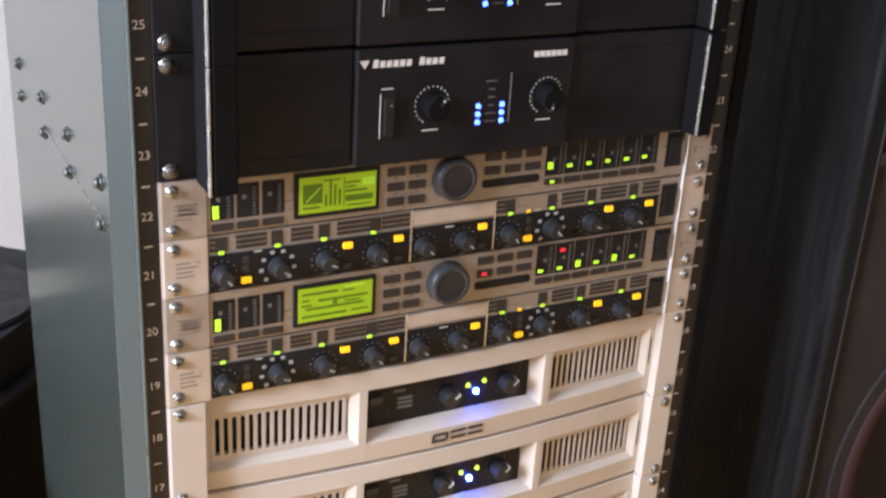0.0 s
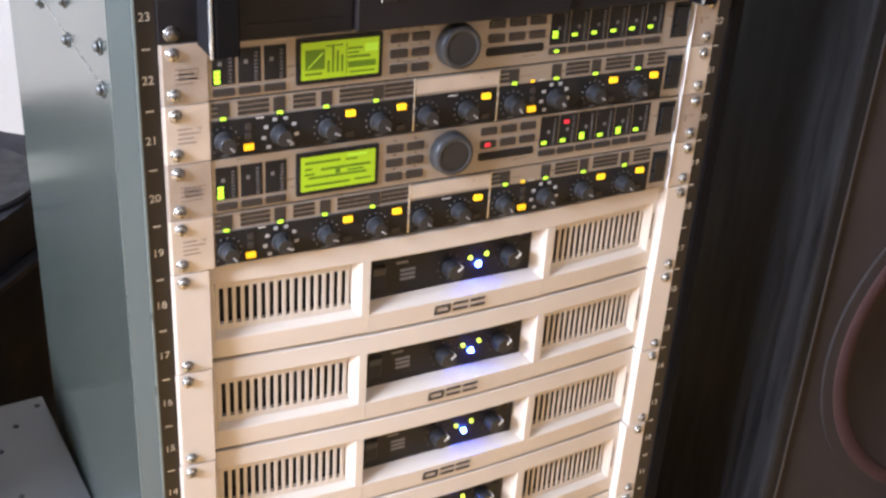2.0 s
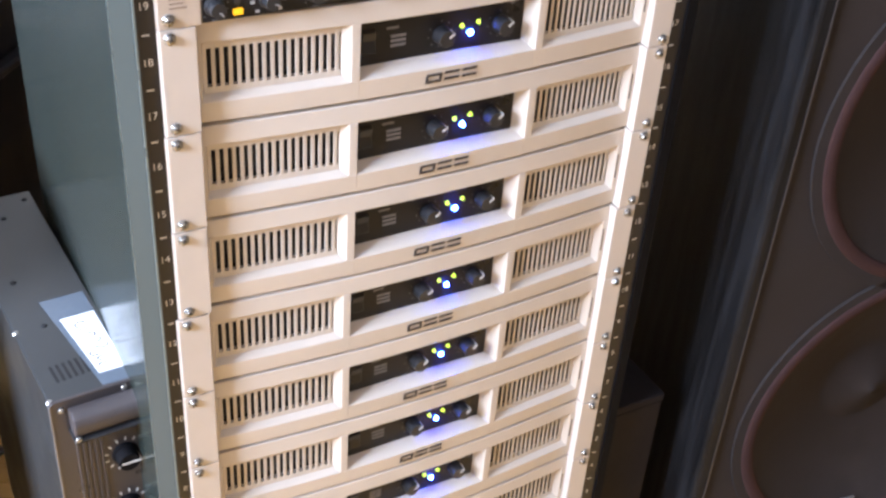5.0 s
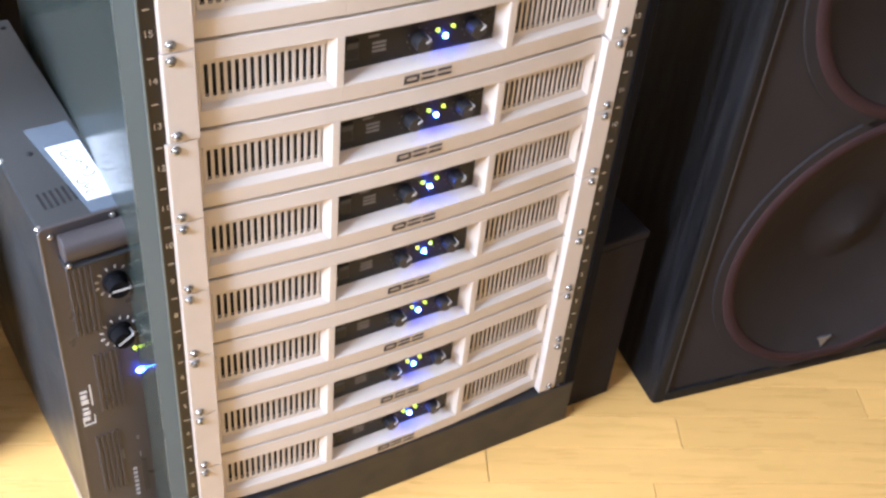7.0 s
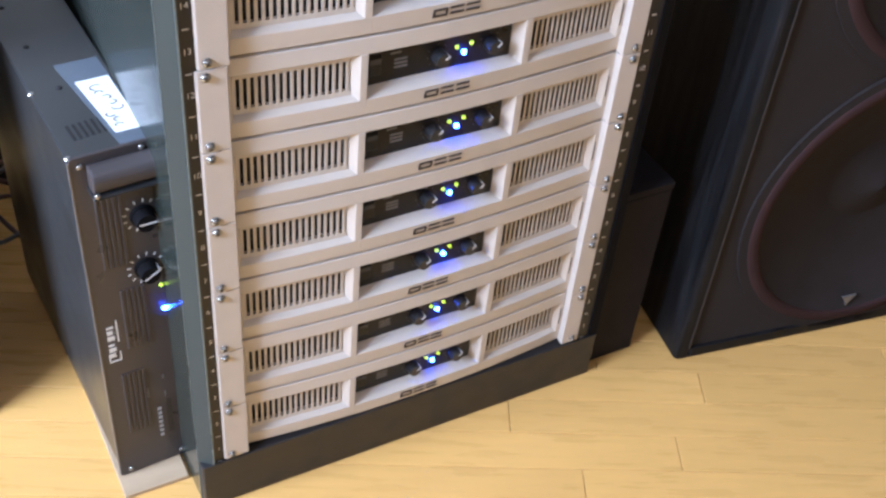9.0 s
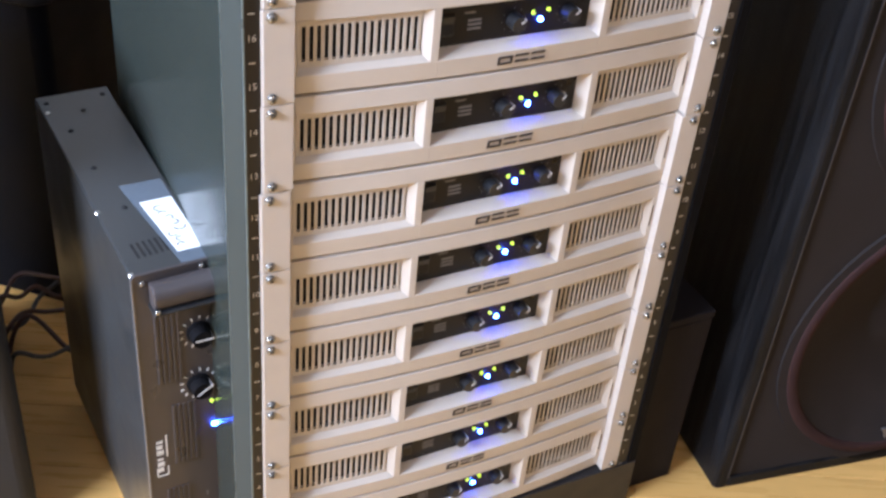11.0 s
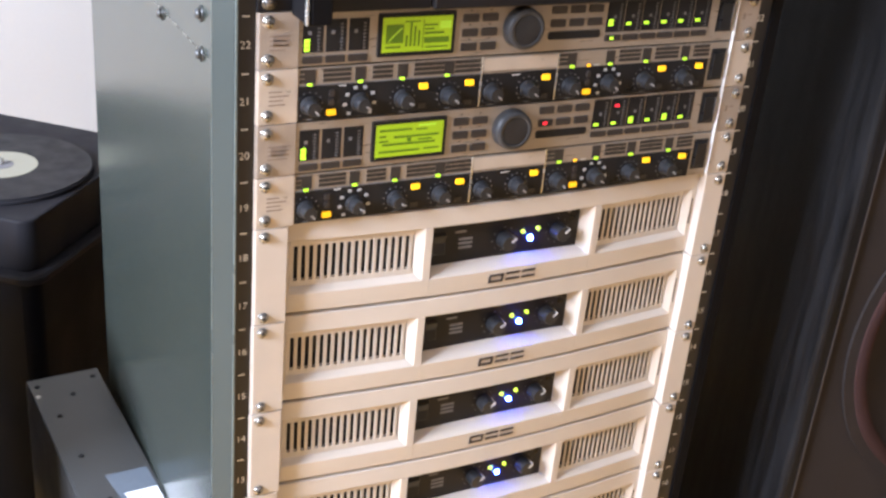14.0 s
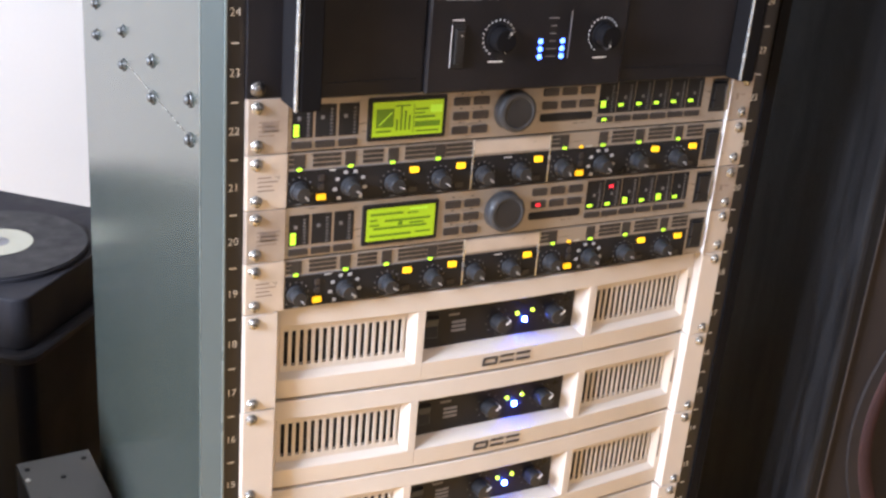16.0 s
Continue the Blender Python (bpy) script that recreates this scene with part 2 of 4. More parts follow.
def lettering(text, size, material, name):
    c = bpy.data.curves.new("lettering", "FONT")
    c.body, c.size, c.align_x, c.align_y, c.extrude = text, size, "CENTER", "CENTER", 0.0001
    o = new("lettering", c)
    me = bpy.data.meshes.new_from_object(o.evaluated_get(bpy.context.evaluated_depsgraph_get()))
    bpy.data.objects.remove(o)
    me.name = name
    me.transform(pose(0, 0, 0, 90, 0, 0))
    me.materials.clear()
    me.materials.append(material)
    return me


SCREW = Shape().disc(0, 0, 0, 0.0049, 0.0010, 16).disc(0, -0.0010, 0, 0.0042, 0.0022, 16, 0.0030).mesh("screw", STEEL, 0, True)
SCREW_SLOT = Shape().box(-0.0024, 0.0024, -0.0037, -0.0032, -0.0004, 0.0004).box(-0.0004, 0.0004, -0.0037, -0.0032, -0.0024, 0.0024).mesh("recess", VOID)


def screws(parent, zs, y=0.0):
    for x in (0.0088, W - 0.0088):
        for z in zs:
            s = part("screw", SCREW, None, parent, "nickel-plated rack screw with washer", pose(x, y, z, 0, random.uniform(-30, 30), 0))
            part("recess", SCREW_SLOT, None, s)


# ---- room ----
ROOM_X0, ROOM_X1, ROOM_Y0, ROOM_Y1, ROOM_H = -2.4, 2.4, -2.8, 1.75, 2.5
floor = tagged(part("floor", Shape().box(ROOM_X0, ROOM_X1, ROOM_Y0, ROOM_Y1, -0.12, -0.004), JOINT), "light maple strip floor with narrow boards", "floor", kind="structure")
tagged(part("ceiling", Shape().box(ROOM_X0, ROOM_X1, ROOM_Y0, ROOM_Y1, ROOM_H, ROOM_H + 0.1), CEILING), "plain white painted ceiling", "ceiling", kind="structure")
tagged(part("wall_north", Shape().box(ROOM_X0 - 0.12, ROOM_X1 + 0.12, ROOM_Y1, ROOM_Y1 + 0.12, -0.12, ROOM_H + 0.1), WALL), "plain white painted wall behind the rack", "wall", kind="structure")
# South and east walls are unseen; their dark colour holds back fill light.
tagged(part("wall_south", Shape().box(ROOM_X0 - 0.12, ROOM_X1 + 0.12, ROOM_Y0 - 0.12, ROOM_Y0, -0.12, ROOM_H + 0.1), WALL_DIM), "unseen plain wall, darkened to cut bounced light", "wall", kind="structure")
tagged(part("wall_east", Shape().box(ROOM_X1, ROOM_X1 + 0.12, ROOM_Y0, ROOM_Y1, -0.12, ROOM_H + 0.1), WALL_DIM), "unseen plain wall, darkened to cut bounced light", "wall", kind="structure")
west = Shape()
for y0, y1, z0, z1 in ((ROOM_Y0, -1.45, -0.12, ROOM_H + 0.1), (0.95, ROOM_Y1, -0.12, ROOM_H + 0.1), (-1.45, 0.95, -0.12, 1.05), (-1.45, 0.95, 2.35, ROOM_H + 0.1)):
    west.box(ROOM_X0 - 0.12, ROOM_X0, y0, y1, z0, z1)
tagged(part("wall_west", west, WALL), "white painted wall with a window opening", "wall", kind="structure")

# ---- rack cabinet ----
TOP = Z0 + 27.6 * U
rack = thing("rack_cabinet", pose(0, 0, 0), "tall grey-green steel equipment rack cabinet, filled with amplifiers", "rack")
XL, XR, DEEP = -0.0305, W + 0.0305, 0.462
part("side_panel", Shape().box(XL, XL + 0.0025, 0.0125, DEEP, 0.0, TOP), CABINET, rack, "glossy grey-green painted steel side panel", bevel=0.0006)
part("side_panel", Shape().box(XR - 0.0025, XR, 0.0055, DEEP, 0.0, TOP), CABINET, rack, bevel=0.0006)
part("front_flange", Shape().along_z([(XL, 0.0122), (-0.0172, 0.0012), (-0.0166, 0.001), (-0.0166, 0.005), (XL + 0.004, 0.0122)], 0.0, TOP), CABINET_FLANGE, rack, "grey-green steel front edge folded at a slant")
# Right flange is the same cabinet steel, blackened for the shadow it lies in.
part("front_flange", Shape().along_z([(W + 0.0166, 0.001), (XR - 0.002, 0.001), (XR, 0.003), (XR, 0.005), (W + 0.0166, 0.005)], 0.0, TOP), CAP_SHADE_BLACK, rack)
part("panel_seam", Shape().box(XL - 0.0006, XL + 0.0004, 0.0126, 0.0136, 0.0, TOP), CABINET_EDGE, rack, "thin pale seam along the panel edge")
part("edge_lip", Shape().box(-0.0166, -0.0150, -0.0008, 0.005, 0.078, TOP), CABINET_EDGE, rack, "bright steel lip")
part("back_panel", Shape().box(XL + 0.003, XR - 0.003, DEEP - 0.004, DEEP - 0.001, 0.06, TOP), VOID, rack)
part("roof", Shape().box(XL, XR, 0.0, DEEP, TOP + 0.0005, TOP + 0.03), CABINET, rack, bevel=0.002)
part("plinth", Shape().box(XL + 0.001, XR - 0.001, 0.0, 0.03, 0.0, Z0 - 0.003), RAIL, rack, "black steel plinth at the foot", bevel=0.0012)
part("base_plate", Shape().box(XL + 0.003, XR - 0.003, 0.0305, DEEP - 0.005, 0.0, 0.05), VOID, rack)
for side, x0, x1, xt in (("left", -0.0149, 0.018, -0.0078), ("right", W - 0.018, W + 0.0165, W + 0.0060)):
    rail = part("mounting_rail", Shape().box(x0, x1, 0.0035, 0.006, 0.0765, TOP), RAIL, rack, "black mounting rail printed with unit numbers")
    for n in range(1, 28):
        z = Z0 + (n - 0.5) * U - 0.003
        part("unit_number", lettering(str(n), 0.0086, PRINT, "unit_number"), None, rail, at=pose(xt, 0.0032, z))
    dash = Shape().box(-0.0028, 0.0028, 0, 0.0004, -0.0006, 0.0006).mesh("unit_mark", PRINT)
    for n in range(0, 28):
        part("unit_mark", dash, None, rail, at=pose(xt, 0.0030, Z0 + n * U - 0.003))
# shelf screws on the side
SIDE_SCREW = Shape().disc(0, 0, 0, 0.0062, 0.0012, 14).disc(0, -0.0012, 0, 0.0046, 0.0036, 14, 0.0032).mesh("side_screw", mat("blackened_bolt", (0.07, 0.07, 0.067), 0.4, 0.5), 0, True)
for y in (0.040, 0.158, 0.268, 0.389):
    for z in (1.0155, 1.0470):
        part("side_screw", SIDE_SCREW, None, rack, "dull steel side screw", pose(XL, y, z, 0, 0, -90))
part("scratch", Shape().along_y([(0, 0), (0.004, 0.0), (0.236, 0.0026), (0.236, 0.0034)], -0.0003, 0.0003), STEEL, rack, "fine scratch in the paint", pose(XL - 0.0002, 0.026, 1.0165, 0, 0, 90))


# ---- power amplifiers with side vents ----
def knob(parent, x, y, z, r, depth, turn, pointer=PRINT, material=KNOB, skirt=0.0, label=""):
    s = Shape().disc(0, 0, 0, r, depth, 24, r * 0.9)
    if skirt:
        s.disc(0, 0, 0, r + skirt, depth * 0.25, 24, r + skirt * 0.6)
    k = part("knob", s, material, parent, label, pose(x, y, z, 0, turn, 0), 0.0004)
    part("pointer", Shape().box(-r * 0.09, r * 0.09, -depth - 0.0003, -depth + 0.0008, r * 0.25, r * 0.92).box(-r * 0.09, r * 0.09, -depth, -depth * 0.3, r * 0.86, r * 1.0), pointer, k)
    return k


def power_amplifier():
    H = 2 * U
    a = thing("power_amplifier", pose(0, 0, 0), "cream two-unit power amplifier with slotted vents, blue light on", "amplifier", "stack of cream power amplifiers")
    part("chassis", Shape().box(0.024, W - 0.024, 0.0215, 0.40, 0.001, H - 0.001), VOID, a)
    E0, E1 = 0.0295, 0.4585
    part("ear", Shape().along_z([(0.0, 0.0034), (0.0, 0.0020), (0.0017, 0.0), (E0 - 0.0004, 0.0), (E0 - 0.0004, 0.0034)], 0.0004, H - 0.0004), CREAM_EAR, a, "flat cream mounting ear", bevel=0.0005)
    part("ear", Shape().along_z([(E1, 0.0), (W, 0.0), (W, 0.0034), (E1 + 0.0035, 0.0034), (E1 + 0.0035, 0.016), (E1, 0.016)], 0.0004, H - 0.0004), CREAM_EAR, a, bevel=0.0005)
    bow = lambda x: 0.0065 - 0.0115 * (1 - ((x - 0.244) / 0.2145) ** 2)     # the front is slightly convex
    cuts = [E0 + (E1 - E0) * i / 14 for i in range(1, 14)]
    low = [(0.0045, 0.0017), (0.0035, 0.0195), (0.0105, 0.0250), (0.0205, 0.0250), (0.0205, 0.0017)]
    mid = [(0.0045, 0.0017), (0.0035, 0.0195), (0.0175, 0.0265), (0.0205, 0.0265), (0.0205, 0.0017)]
    high = [(0.0045, H - 0.0017), (0.0035, 0.0700), (0.0105, 0.0665), (0.0205, 0.0665), (0.0205, H - 0.0017)]
    part("lower_lip", Shape().along_x(low, E0, 0.1635).mesh("lower_lip", CREAM, 0.0005, cuts=cuts, bend=bow), None, a, "cream lower lip of the cast front")
    part("lower_lip", Shape().along_x(mid, 0.1635, 0.3325).mesh("lower_lip", CREAM, 0.0, cuts=cuts, bend=bow), None, a)
    part("lower_lip", Shape().along_x(low, 0.3325, E1).mesh("lower_lip", CREAM, 0.0005, cuts=cuts, bend=bow), None, a)
    part("upper_lip", Shape().along_x(high, E0, E1).mesh("upper_lip", CREAM, 0.0005, cuts=cuts, bend=bow), None, a, "cream upper lip of the cast front")
    for xy in ([(E0, 0.0035), (0.0345, 0.0035), (0.0375, 0.0105), (0.0375, 0.0205), (E0, 0.0205)],
               [(0.1560, 0.0035), (0.1635, 0.0035), (0.1655, 0.0205), (0.1490, 0.0205), (0.1490, 0.0105)],
               [(0.3325, 0.0035), (0.3405, 0.0035), (0.3435, 0.0105), (0.3435, 0.0205), (0.3230, 0.0205), (0.3240, 0.0175)],
               [(0.4525, 0.0035), (E1 + 0.002, 0.0035), (E1 + 0.002, 0.0205), (0.4465, 0.0205), (0.4465, 0.0105)]):
        part("pillar", Shape().along_z(xy, 0.0197, 0.0698).mesh("pillar", CREAM, 0.0005, bend=bow), None, a, "cream upright of the cast front")
    for x0, x1 in ((0.0375, 0.1490), (0.3435, 0.4465)):
        for z0, z1 in ((0.0240, 0.0296), (0.0622, 0.0668)):
            part("vent_frame", Shape().box(x0, x1, 0.0095, 0.0140, z0, z1).mesh("vent_frame", CREAM, cuts=cuts, bend=bow), None, a)
        pitch = (x1 - x0 + 0.0024) / 17
        sw = 0.0033 if x0 < 0.2 else 0.0028
        slat = Shape().along_z([(0, 0.0098), (0.0004, 0.0095), (sw - 0.0004, 0.0095), (sw, 0.0098), (sw - 0.0002, 0.0110), (0.0002, 0.0110)], 0.0292, 0.0626).mesh("slat", CREAM)
        for i in range(17):
            x = x0 - 0.0004 + i * pitch
            part("slat", slat, None, a, at=pose(x, bow(x + 0.0018), 0))
        # Dark sheet behind the slats puts the unlit inside into colour.
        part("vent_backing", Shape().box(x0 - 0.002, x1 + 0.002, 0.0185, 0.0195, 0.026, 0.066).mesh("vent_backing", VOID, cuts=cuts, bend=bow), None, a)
    part("slot_mark", Shape().box(0.4540, 0.4549, 0.0091, 0.0099, 0.0330, 0.0600), VOID, a, "narrow dark slot beside the vent")
    panel = part("control_panel", Shape().box(0.1645, 0.3240, 0.0170, 0.0200, 0.0220, 0.0680), PANEL_BLACK, a, "black control panel with knobs and lights", pose(0, -0.0045, 0))
    seen = set(a.children)
    part("power_switch", Shape().along_x([(0.0172, 0.034), (0.0140, 0.036), (0.0160, 0.046), (0.0135, 0.054), (0.0172, 0.056)], 0.1720, 0.1840), BLACK, a, bevel=0.0004)
    marks = Shape()
    for i in range(3):
        marks.box(0.1985, 0.2125, 0.0168, 0.0170, 0.0372 + i * 0.0042, 0.0396 + i * 0.0042)
    marks.box(0.1945, 0.2055, 0.0168, 0.0170, 0.0535, 0.0555)
    part("marking", marks, DIM_PRINT, a, "grey printed model marking")
    for cx, cz in ((0.2455, 0.0415), (0.3030, 0.0430)):
        ticks = Shape()
        for k in range(9):
            t = radians(-60 + 300 * k / 8 - 180 + 30)
            ticks.box(cx + 0.0118 * math.cos(t) - 0.0005, cx + 0.0118 * math.cos(t) + 0.0005, 0.0168, 0.0170, cz + 0.0118 * math.sin(t) - 0.0005, cz + 0.0118 * math.sin(t) + 0.0005)
        part("dial_scale", ticks, DIM_PRINT, a)
    part("corner_mark", Shape().box(0.3125, 0.3160, 0.0168, 0.0170, 0.0590, 0.0625), DIM_PRINT, a)
    knob(a, 0.2455, 0.0170, 0.0415, 0.0082, 0.0125, 55, label="charcoal level knob with white pointer")
    knob(a, 0.3030, 0.0170, 0.0430, 0.0082, 0.0125, 50)
    lamp = Shape().disc(0, 0, 0, 0.0021, 0.0022, 12, 0.0012)
    part("signal_light", lamp.mesh("signal_light", LED_LIME), None, a, "lime signal light", pose(0.2655, 0.0172, 0.0462))
    part("signal_light", lamp.mesh("signal_light", LED_LIME), None, a, "lime signal light", pose(0.2815, 0.0172, 0.0475))
    part("power_light", Shape().disc(0, 0, 0, 0.0027, 0.0026, 12, 0.0016), LED_BLUE, a, "bright blue power light", pose(0.2740, 0.0172, 0.0388))
    for ob in a.children:
        if ob not in seen:
            ob.matrix_basis = pose(-0.0022, -0.0045, 0.0018) @ ob.matrix_basis
    mark = part("maker_mark", Shape().box(0.2245, 0.2395, 0.0032, 0.0040, 0.0124, 0.0145).box(0.2235, 0.2385, 0.0032, 0.0040, 0.0063, 0.0084).box(0.2238, 0.2262, 0.0032, 0.0040, 0.0083, 0.0125).box(0.2368, 0.2392, 0.0032, 0.0040, 0.0083, 0.0125), DARK_PRINT, a, "dark outlined block of the maker's mark", pose(0, bow(0.25) - 0.0002, 0.0005))
    for x in (0.2415, 0.2585):
        for z in (0.0068, 0.0126):
            part("maker_mark", Shape().along_y([(x, z), (x + 0.0140, z), (x + 0.0150, z + 0.0023), (x + 0.0008, z + 0.0023)], 0.0033, 0.0041), DARK_PRINT, a, "", pose(0, bow(0.25) - 0.0002, 0.0005))
    screws(a, (0.0072, H - 0.0072))
    return a


first = power_amplifier()
first.matrix_basis = pose(0.0, 0.0, Z0 + 16 * U)
for k, dx in ((7, -0.0006), (6, -0.0012), (5, -0.0036), (4, -0.0034), (3, -0.0032), (2, -0.0034), (1, -0.0032), (0, -0.0028)):
    copy_thing(first, pose(dx, 0.0, Z0 + 2 * k * U))


# ---- signal processors with a display ----
def ear_print(s, z0, random_seed):
    rng = random.Random(random_seed)
    for i in range(4):
        s.box(0.010, 0.010 + rng.uniform(0.010, 0.020), -0.0003, 0.0, z0 + 0.0035 * i, z0 + 0.0035 * i + 0.0011)


def display_unit(name_label, reading):
    a = thing("signal_processor", pose(0, 0, 0), name_label, "processor", "signal processors")
    part("chassis", Shape().box(0.02, W - 0.02, 0.0045, 0.25, 0.001, U - 0.001), VOID, a)
    part("ear", Shape().along_z([(0.0, 0.0034), (0.0, 0.0020), (0.0017, 0.0), (0.0335, 0.0), (0.0335, 0.0034)], 0.0003, U - 0.0003), SILVER_DARK_EAR, a, "champagne mounting ear", bevel=0.0004)
    part("ear", Shape().along_z([(0.4575, 0.0), (W, 0.0), (W, 0.0034), (0.4575, 0.0034)], 0.0003, U - 0.0003), SILVER_DARK_EAR, a, bevel=0.0004)
    # White strip paints the light on the ear's left-facing edge.
    part("bright_edge", Shape().box(0.4564, 0.4573, -0.0012, 0.0034, 0.0003, U - 0.0003), PRINT, a, "inner ear edge whitened as if lit from the left")
    face = 0.0012
    part("faceplate", Shape().box(0.0337, 0.4557, face, 0.0044, 0.0008, U - 0.0008), SILVER, a, "champagne brushed front", bevel=0.0003)
    for i in range(3):
        x0 = (0.0365, 0.0555, 0.0745)[i]
        w = part("meter_window", Shape().box(x0, x0 + 0.0168, face - 0.0004, face + 0.001, 0.0115, 0.0372), PANEL_BLACK, a, "black level meter window")
        m = Shape()
        for k in range(8):
            m.box(x0 + 0.0118, x0 + 0.0142, face - 0.0006, face - 0.0004, 0.0130 + 0.0028 * k, 0.0140 + 0.0028 * k)
        m.box(x0 + 0.0042, x0 + 0.0070, face - 0.0006, face - 0.0004, 0.0255, 0.0285)
        part("dial_scale", m, DIM_PRINT, w)
        part("button", Shape().along_y(rounded(x0, x0 + 0.0162, 0.0030, 0.0086, 0.001), face - 0.0012, face + 0.001), GREY_BUTTON, a)
    lit = Shape()
    for k in range(3):
        lit.box(0.0378, 0.0420, face - 0.0010, face - 0.0004, 0.0128 + 0.0034 * k, 0.0154 + 0.0034 * k)
    part("level_light", lit, LED_GREEN, a, "green level lights")
    bezel = part("display_bezel", Shape().along_y(rounded(0.0985, 0.1665, 0.0050, 0.0398, 0.0012), face - 0.0018, face + 0.001), PANEL_BLACK, a, "black display frame", bevel=0.0003)
    scr = part("display", Shape().box(0.1020, 0.1632, face - 0.0021, face - 0.0012, 0.0085, 0.0366), LCD, a, "lit lime-green display")
    d0, d1 = face - 0.0024, face - 0.0021
    if reading:
        dark = [(0.1050, 0.1200, 0.0160, 0.0310), (0.1050, 0.1180, 0.0120, 0.0134), (0.1385, 0.1608, 0.0150, 0.0196), (0.1385, 0.1560, 0.0222, 0.0240), (0.1385, 0.1500, 0.0290, 0.0304), (0.1385, 0.1470, 0.0258, 0.0270), (0.1400, 0.1600, 0.0110, 0.0122), (0.1210, 0.1340, 0.0325, 0.0336), (0.1370, 0.1376, 0.0110, 0.0340)]
        dark += [(0.1222 + 0.0036 * k, 0.1238 + 0.0036 * k, 0.0130, 0.0220 + 0.0035 * ((k * 7) % 4)) for k in range(4)]
        part("curve", Shape().along_y([(0.1065, 0.0175), (0.1078, 0.0175), (0.1190, 0.0280), (0.1178, 0.0284)], face - 0.0026, face - 0.0023), LCD_PALE, scr)
        part("highlight", Shape().box(0.1520, 0.1622, d0, d1, 0.0262, 0.0325), LCD_PALE, scr)
    else:
        dark = [(0.1050, 0.1420, 0.0120, 0.0138), (0.1080, 0.1560, 0.0182, 0.0200), (0.1180, 0.1590, 0.0244, 0.0262), (0.1050, 0.1340, 0.0306, 0.0324), (0.1300, 0.1338, 0.0205, 0.0240), (0.1045, 0.1130, 0.0214, 0.0228), (0.1400, 0.1530, 0.0212, 0.0226), (0.1460, 0.1600, 0.0126, 0.0140), (0.1380, 0.1480, 0.0302, 0.0314), (0.1050, 0.1110, 0.0258, 0.0272)]
        part("highlight", Shape().box(0.1400, 0.1560, d0, d1, 0.0330, 0.0350), LCD_PALE, scr)
    for x0, x1, z0, z1 in dark:
        part("display_mark", Shape().box(x0, x1, d0, d1, z0, z1), LCD_INK, scr, "dark display graphic")
    key = Shape().along_y(rounded(-0.0072, 0.0072, -0.0032, 0.0032, 0.0009), -0.0014, 0.001).mesh("button", GREY_BUTTON)
    for x in (0.1805, 0.1985):
        for z in (0.0090, 0.0210, 0.0330):
            part("button", key, None, a, at=pose(x, face, z))
    for x in (0.2645, 0.2830, 0.3015):
        for z in (0.0250, 0.0365):
            b = part("button", key, None, a, at=pose(x, face, z))
    if not reading:
        part("warning_light", Shape().box(0.2615, 0.2655, face - 0.0019, face - 0.0013, 0.0238, 0.0262), LED_RED, a, "red light")
    dots = Shape()
    for x in (0.1805, 0.1985):
        for z in (0.0148, 0.0268, 0.0388):
            dots.box(x - 0.0010, x + 0.0012, face - 0.0003, face, z, z + 0.0009)
    for z in (0.0125, 0.0170, 0.0350):
        dots.box(0.0995, 0.1015, face - 0.0003, face, z, z + 0.0006)
    part("marking", dots, DARK_PRINT, a)
    part("card_slot", Shape().along_y(rounded(0.2560, 0.3085, 0.0110, 0.0178, 0.002), face - 0.0008, face + 0.001), PANEL_BLACK, a, "black card slot")
    wheel = part("jog_wheel", Shape().disc(0, 0, 0, 0.0180, 0.010, 40, 0.0170).ring(0, -0.010, 0, 0.0125, 0.0162, 0.0010, 40), WHEEL, a, "large grey jog wheel", pose(0.2290, face, 0.0235), 0.0005, True)
    part("finger_dimple", Shape().disc(0.0, -0.0100, 0.0, 0.0120, 0.0004, 24), KNOB, wheel)
    heights = ((3, 2, 2, 2, 2, 2), (1, 1, 2, 1, 2, 1))[0 if reading else 1]
    for i in range(6):
        x0 = 0.3140 + i * 0.0188
        w = part("meter_window", Shape().box(x0, x0 + 0.0178, face - 0.0004, face + 0.001, 0.0148, 0.0420), PANEL_BLACK, a)
        m = Shape()
        for k in range(9):
            m.box(x0 + 0.0125, x0 + 0.0150, face - 0.0006, face - 0.0004, 0.0165 + 0.0027 * k, 0.0174 + 0.0027 * k)
        m.box(x0 + 0.0070, x0 + 0.0095, face - 0.0006, face - 0.0004, 0.0268, 0.0295)
        part("dial_scale", m, DIM_PRINT, w)
        lamp = Shape()
        n = heights[i]
        base = 0.0205 if reading else 0.0175
        for k in range(max(1, n - 1) if reading else n):
            lamp.box(x0 + 0.0022, x0 + 0.0068, face - 0.0010, face - 0.0004, base + 0.0031 * k, base + 0.0024 + 0.0031 * k)
        part("level_light", lamp, LED_GREEN, w, "green level light")
        part("button", Shape().along_y(rounded(x0, x0 + 0.0165, 0.0070, 0.0122, 0.001), face - 0.0012, face + 0.001), GREY_BUTTON, a)
    if reading:
        part("level_light", Shape().box(0.3190, 0.3228, face - 0.0018, face - 0.0011, 0.0086, 0.0106), LED_GREEN, a)
    else:
        part("clip_light", Shape().box(0.3372, 0.3412, face - 0.0010, face - 0.0004, 0.0340, 0.0364), LED_RED, a, "red clip light")
    part("power_switch", Shape().box(0.4350, 0.4530, face - 0.0004, face + 0.001, 0.0095, 0.0405).box(0.4375, 0.4505, face - 0.0030, face, 0.0130, 0.0370), BLACK, a, "black rocker switch", bevel=0.0003)
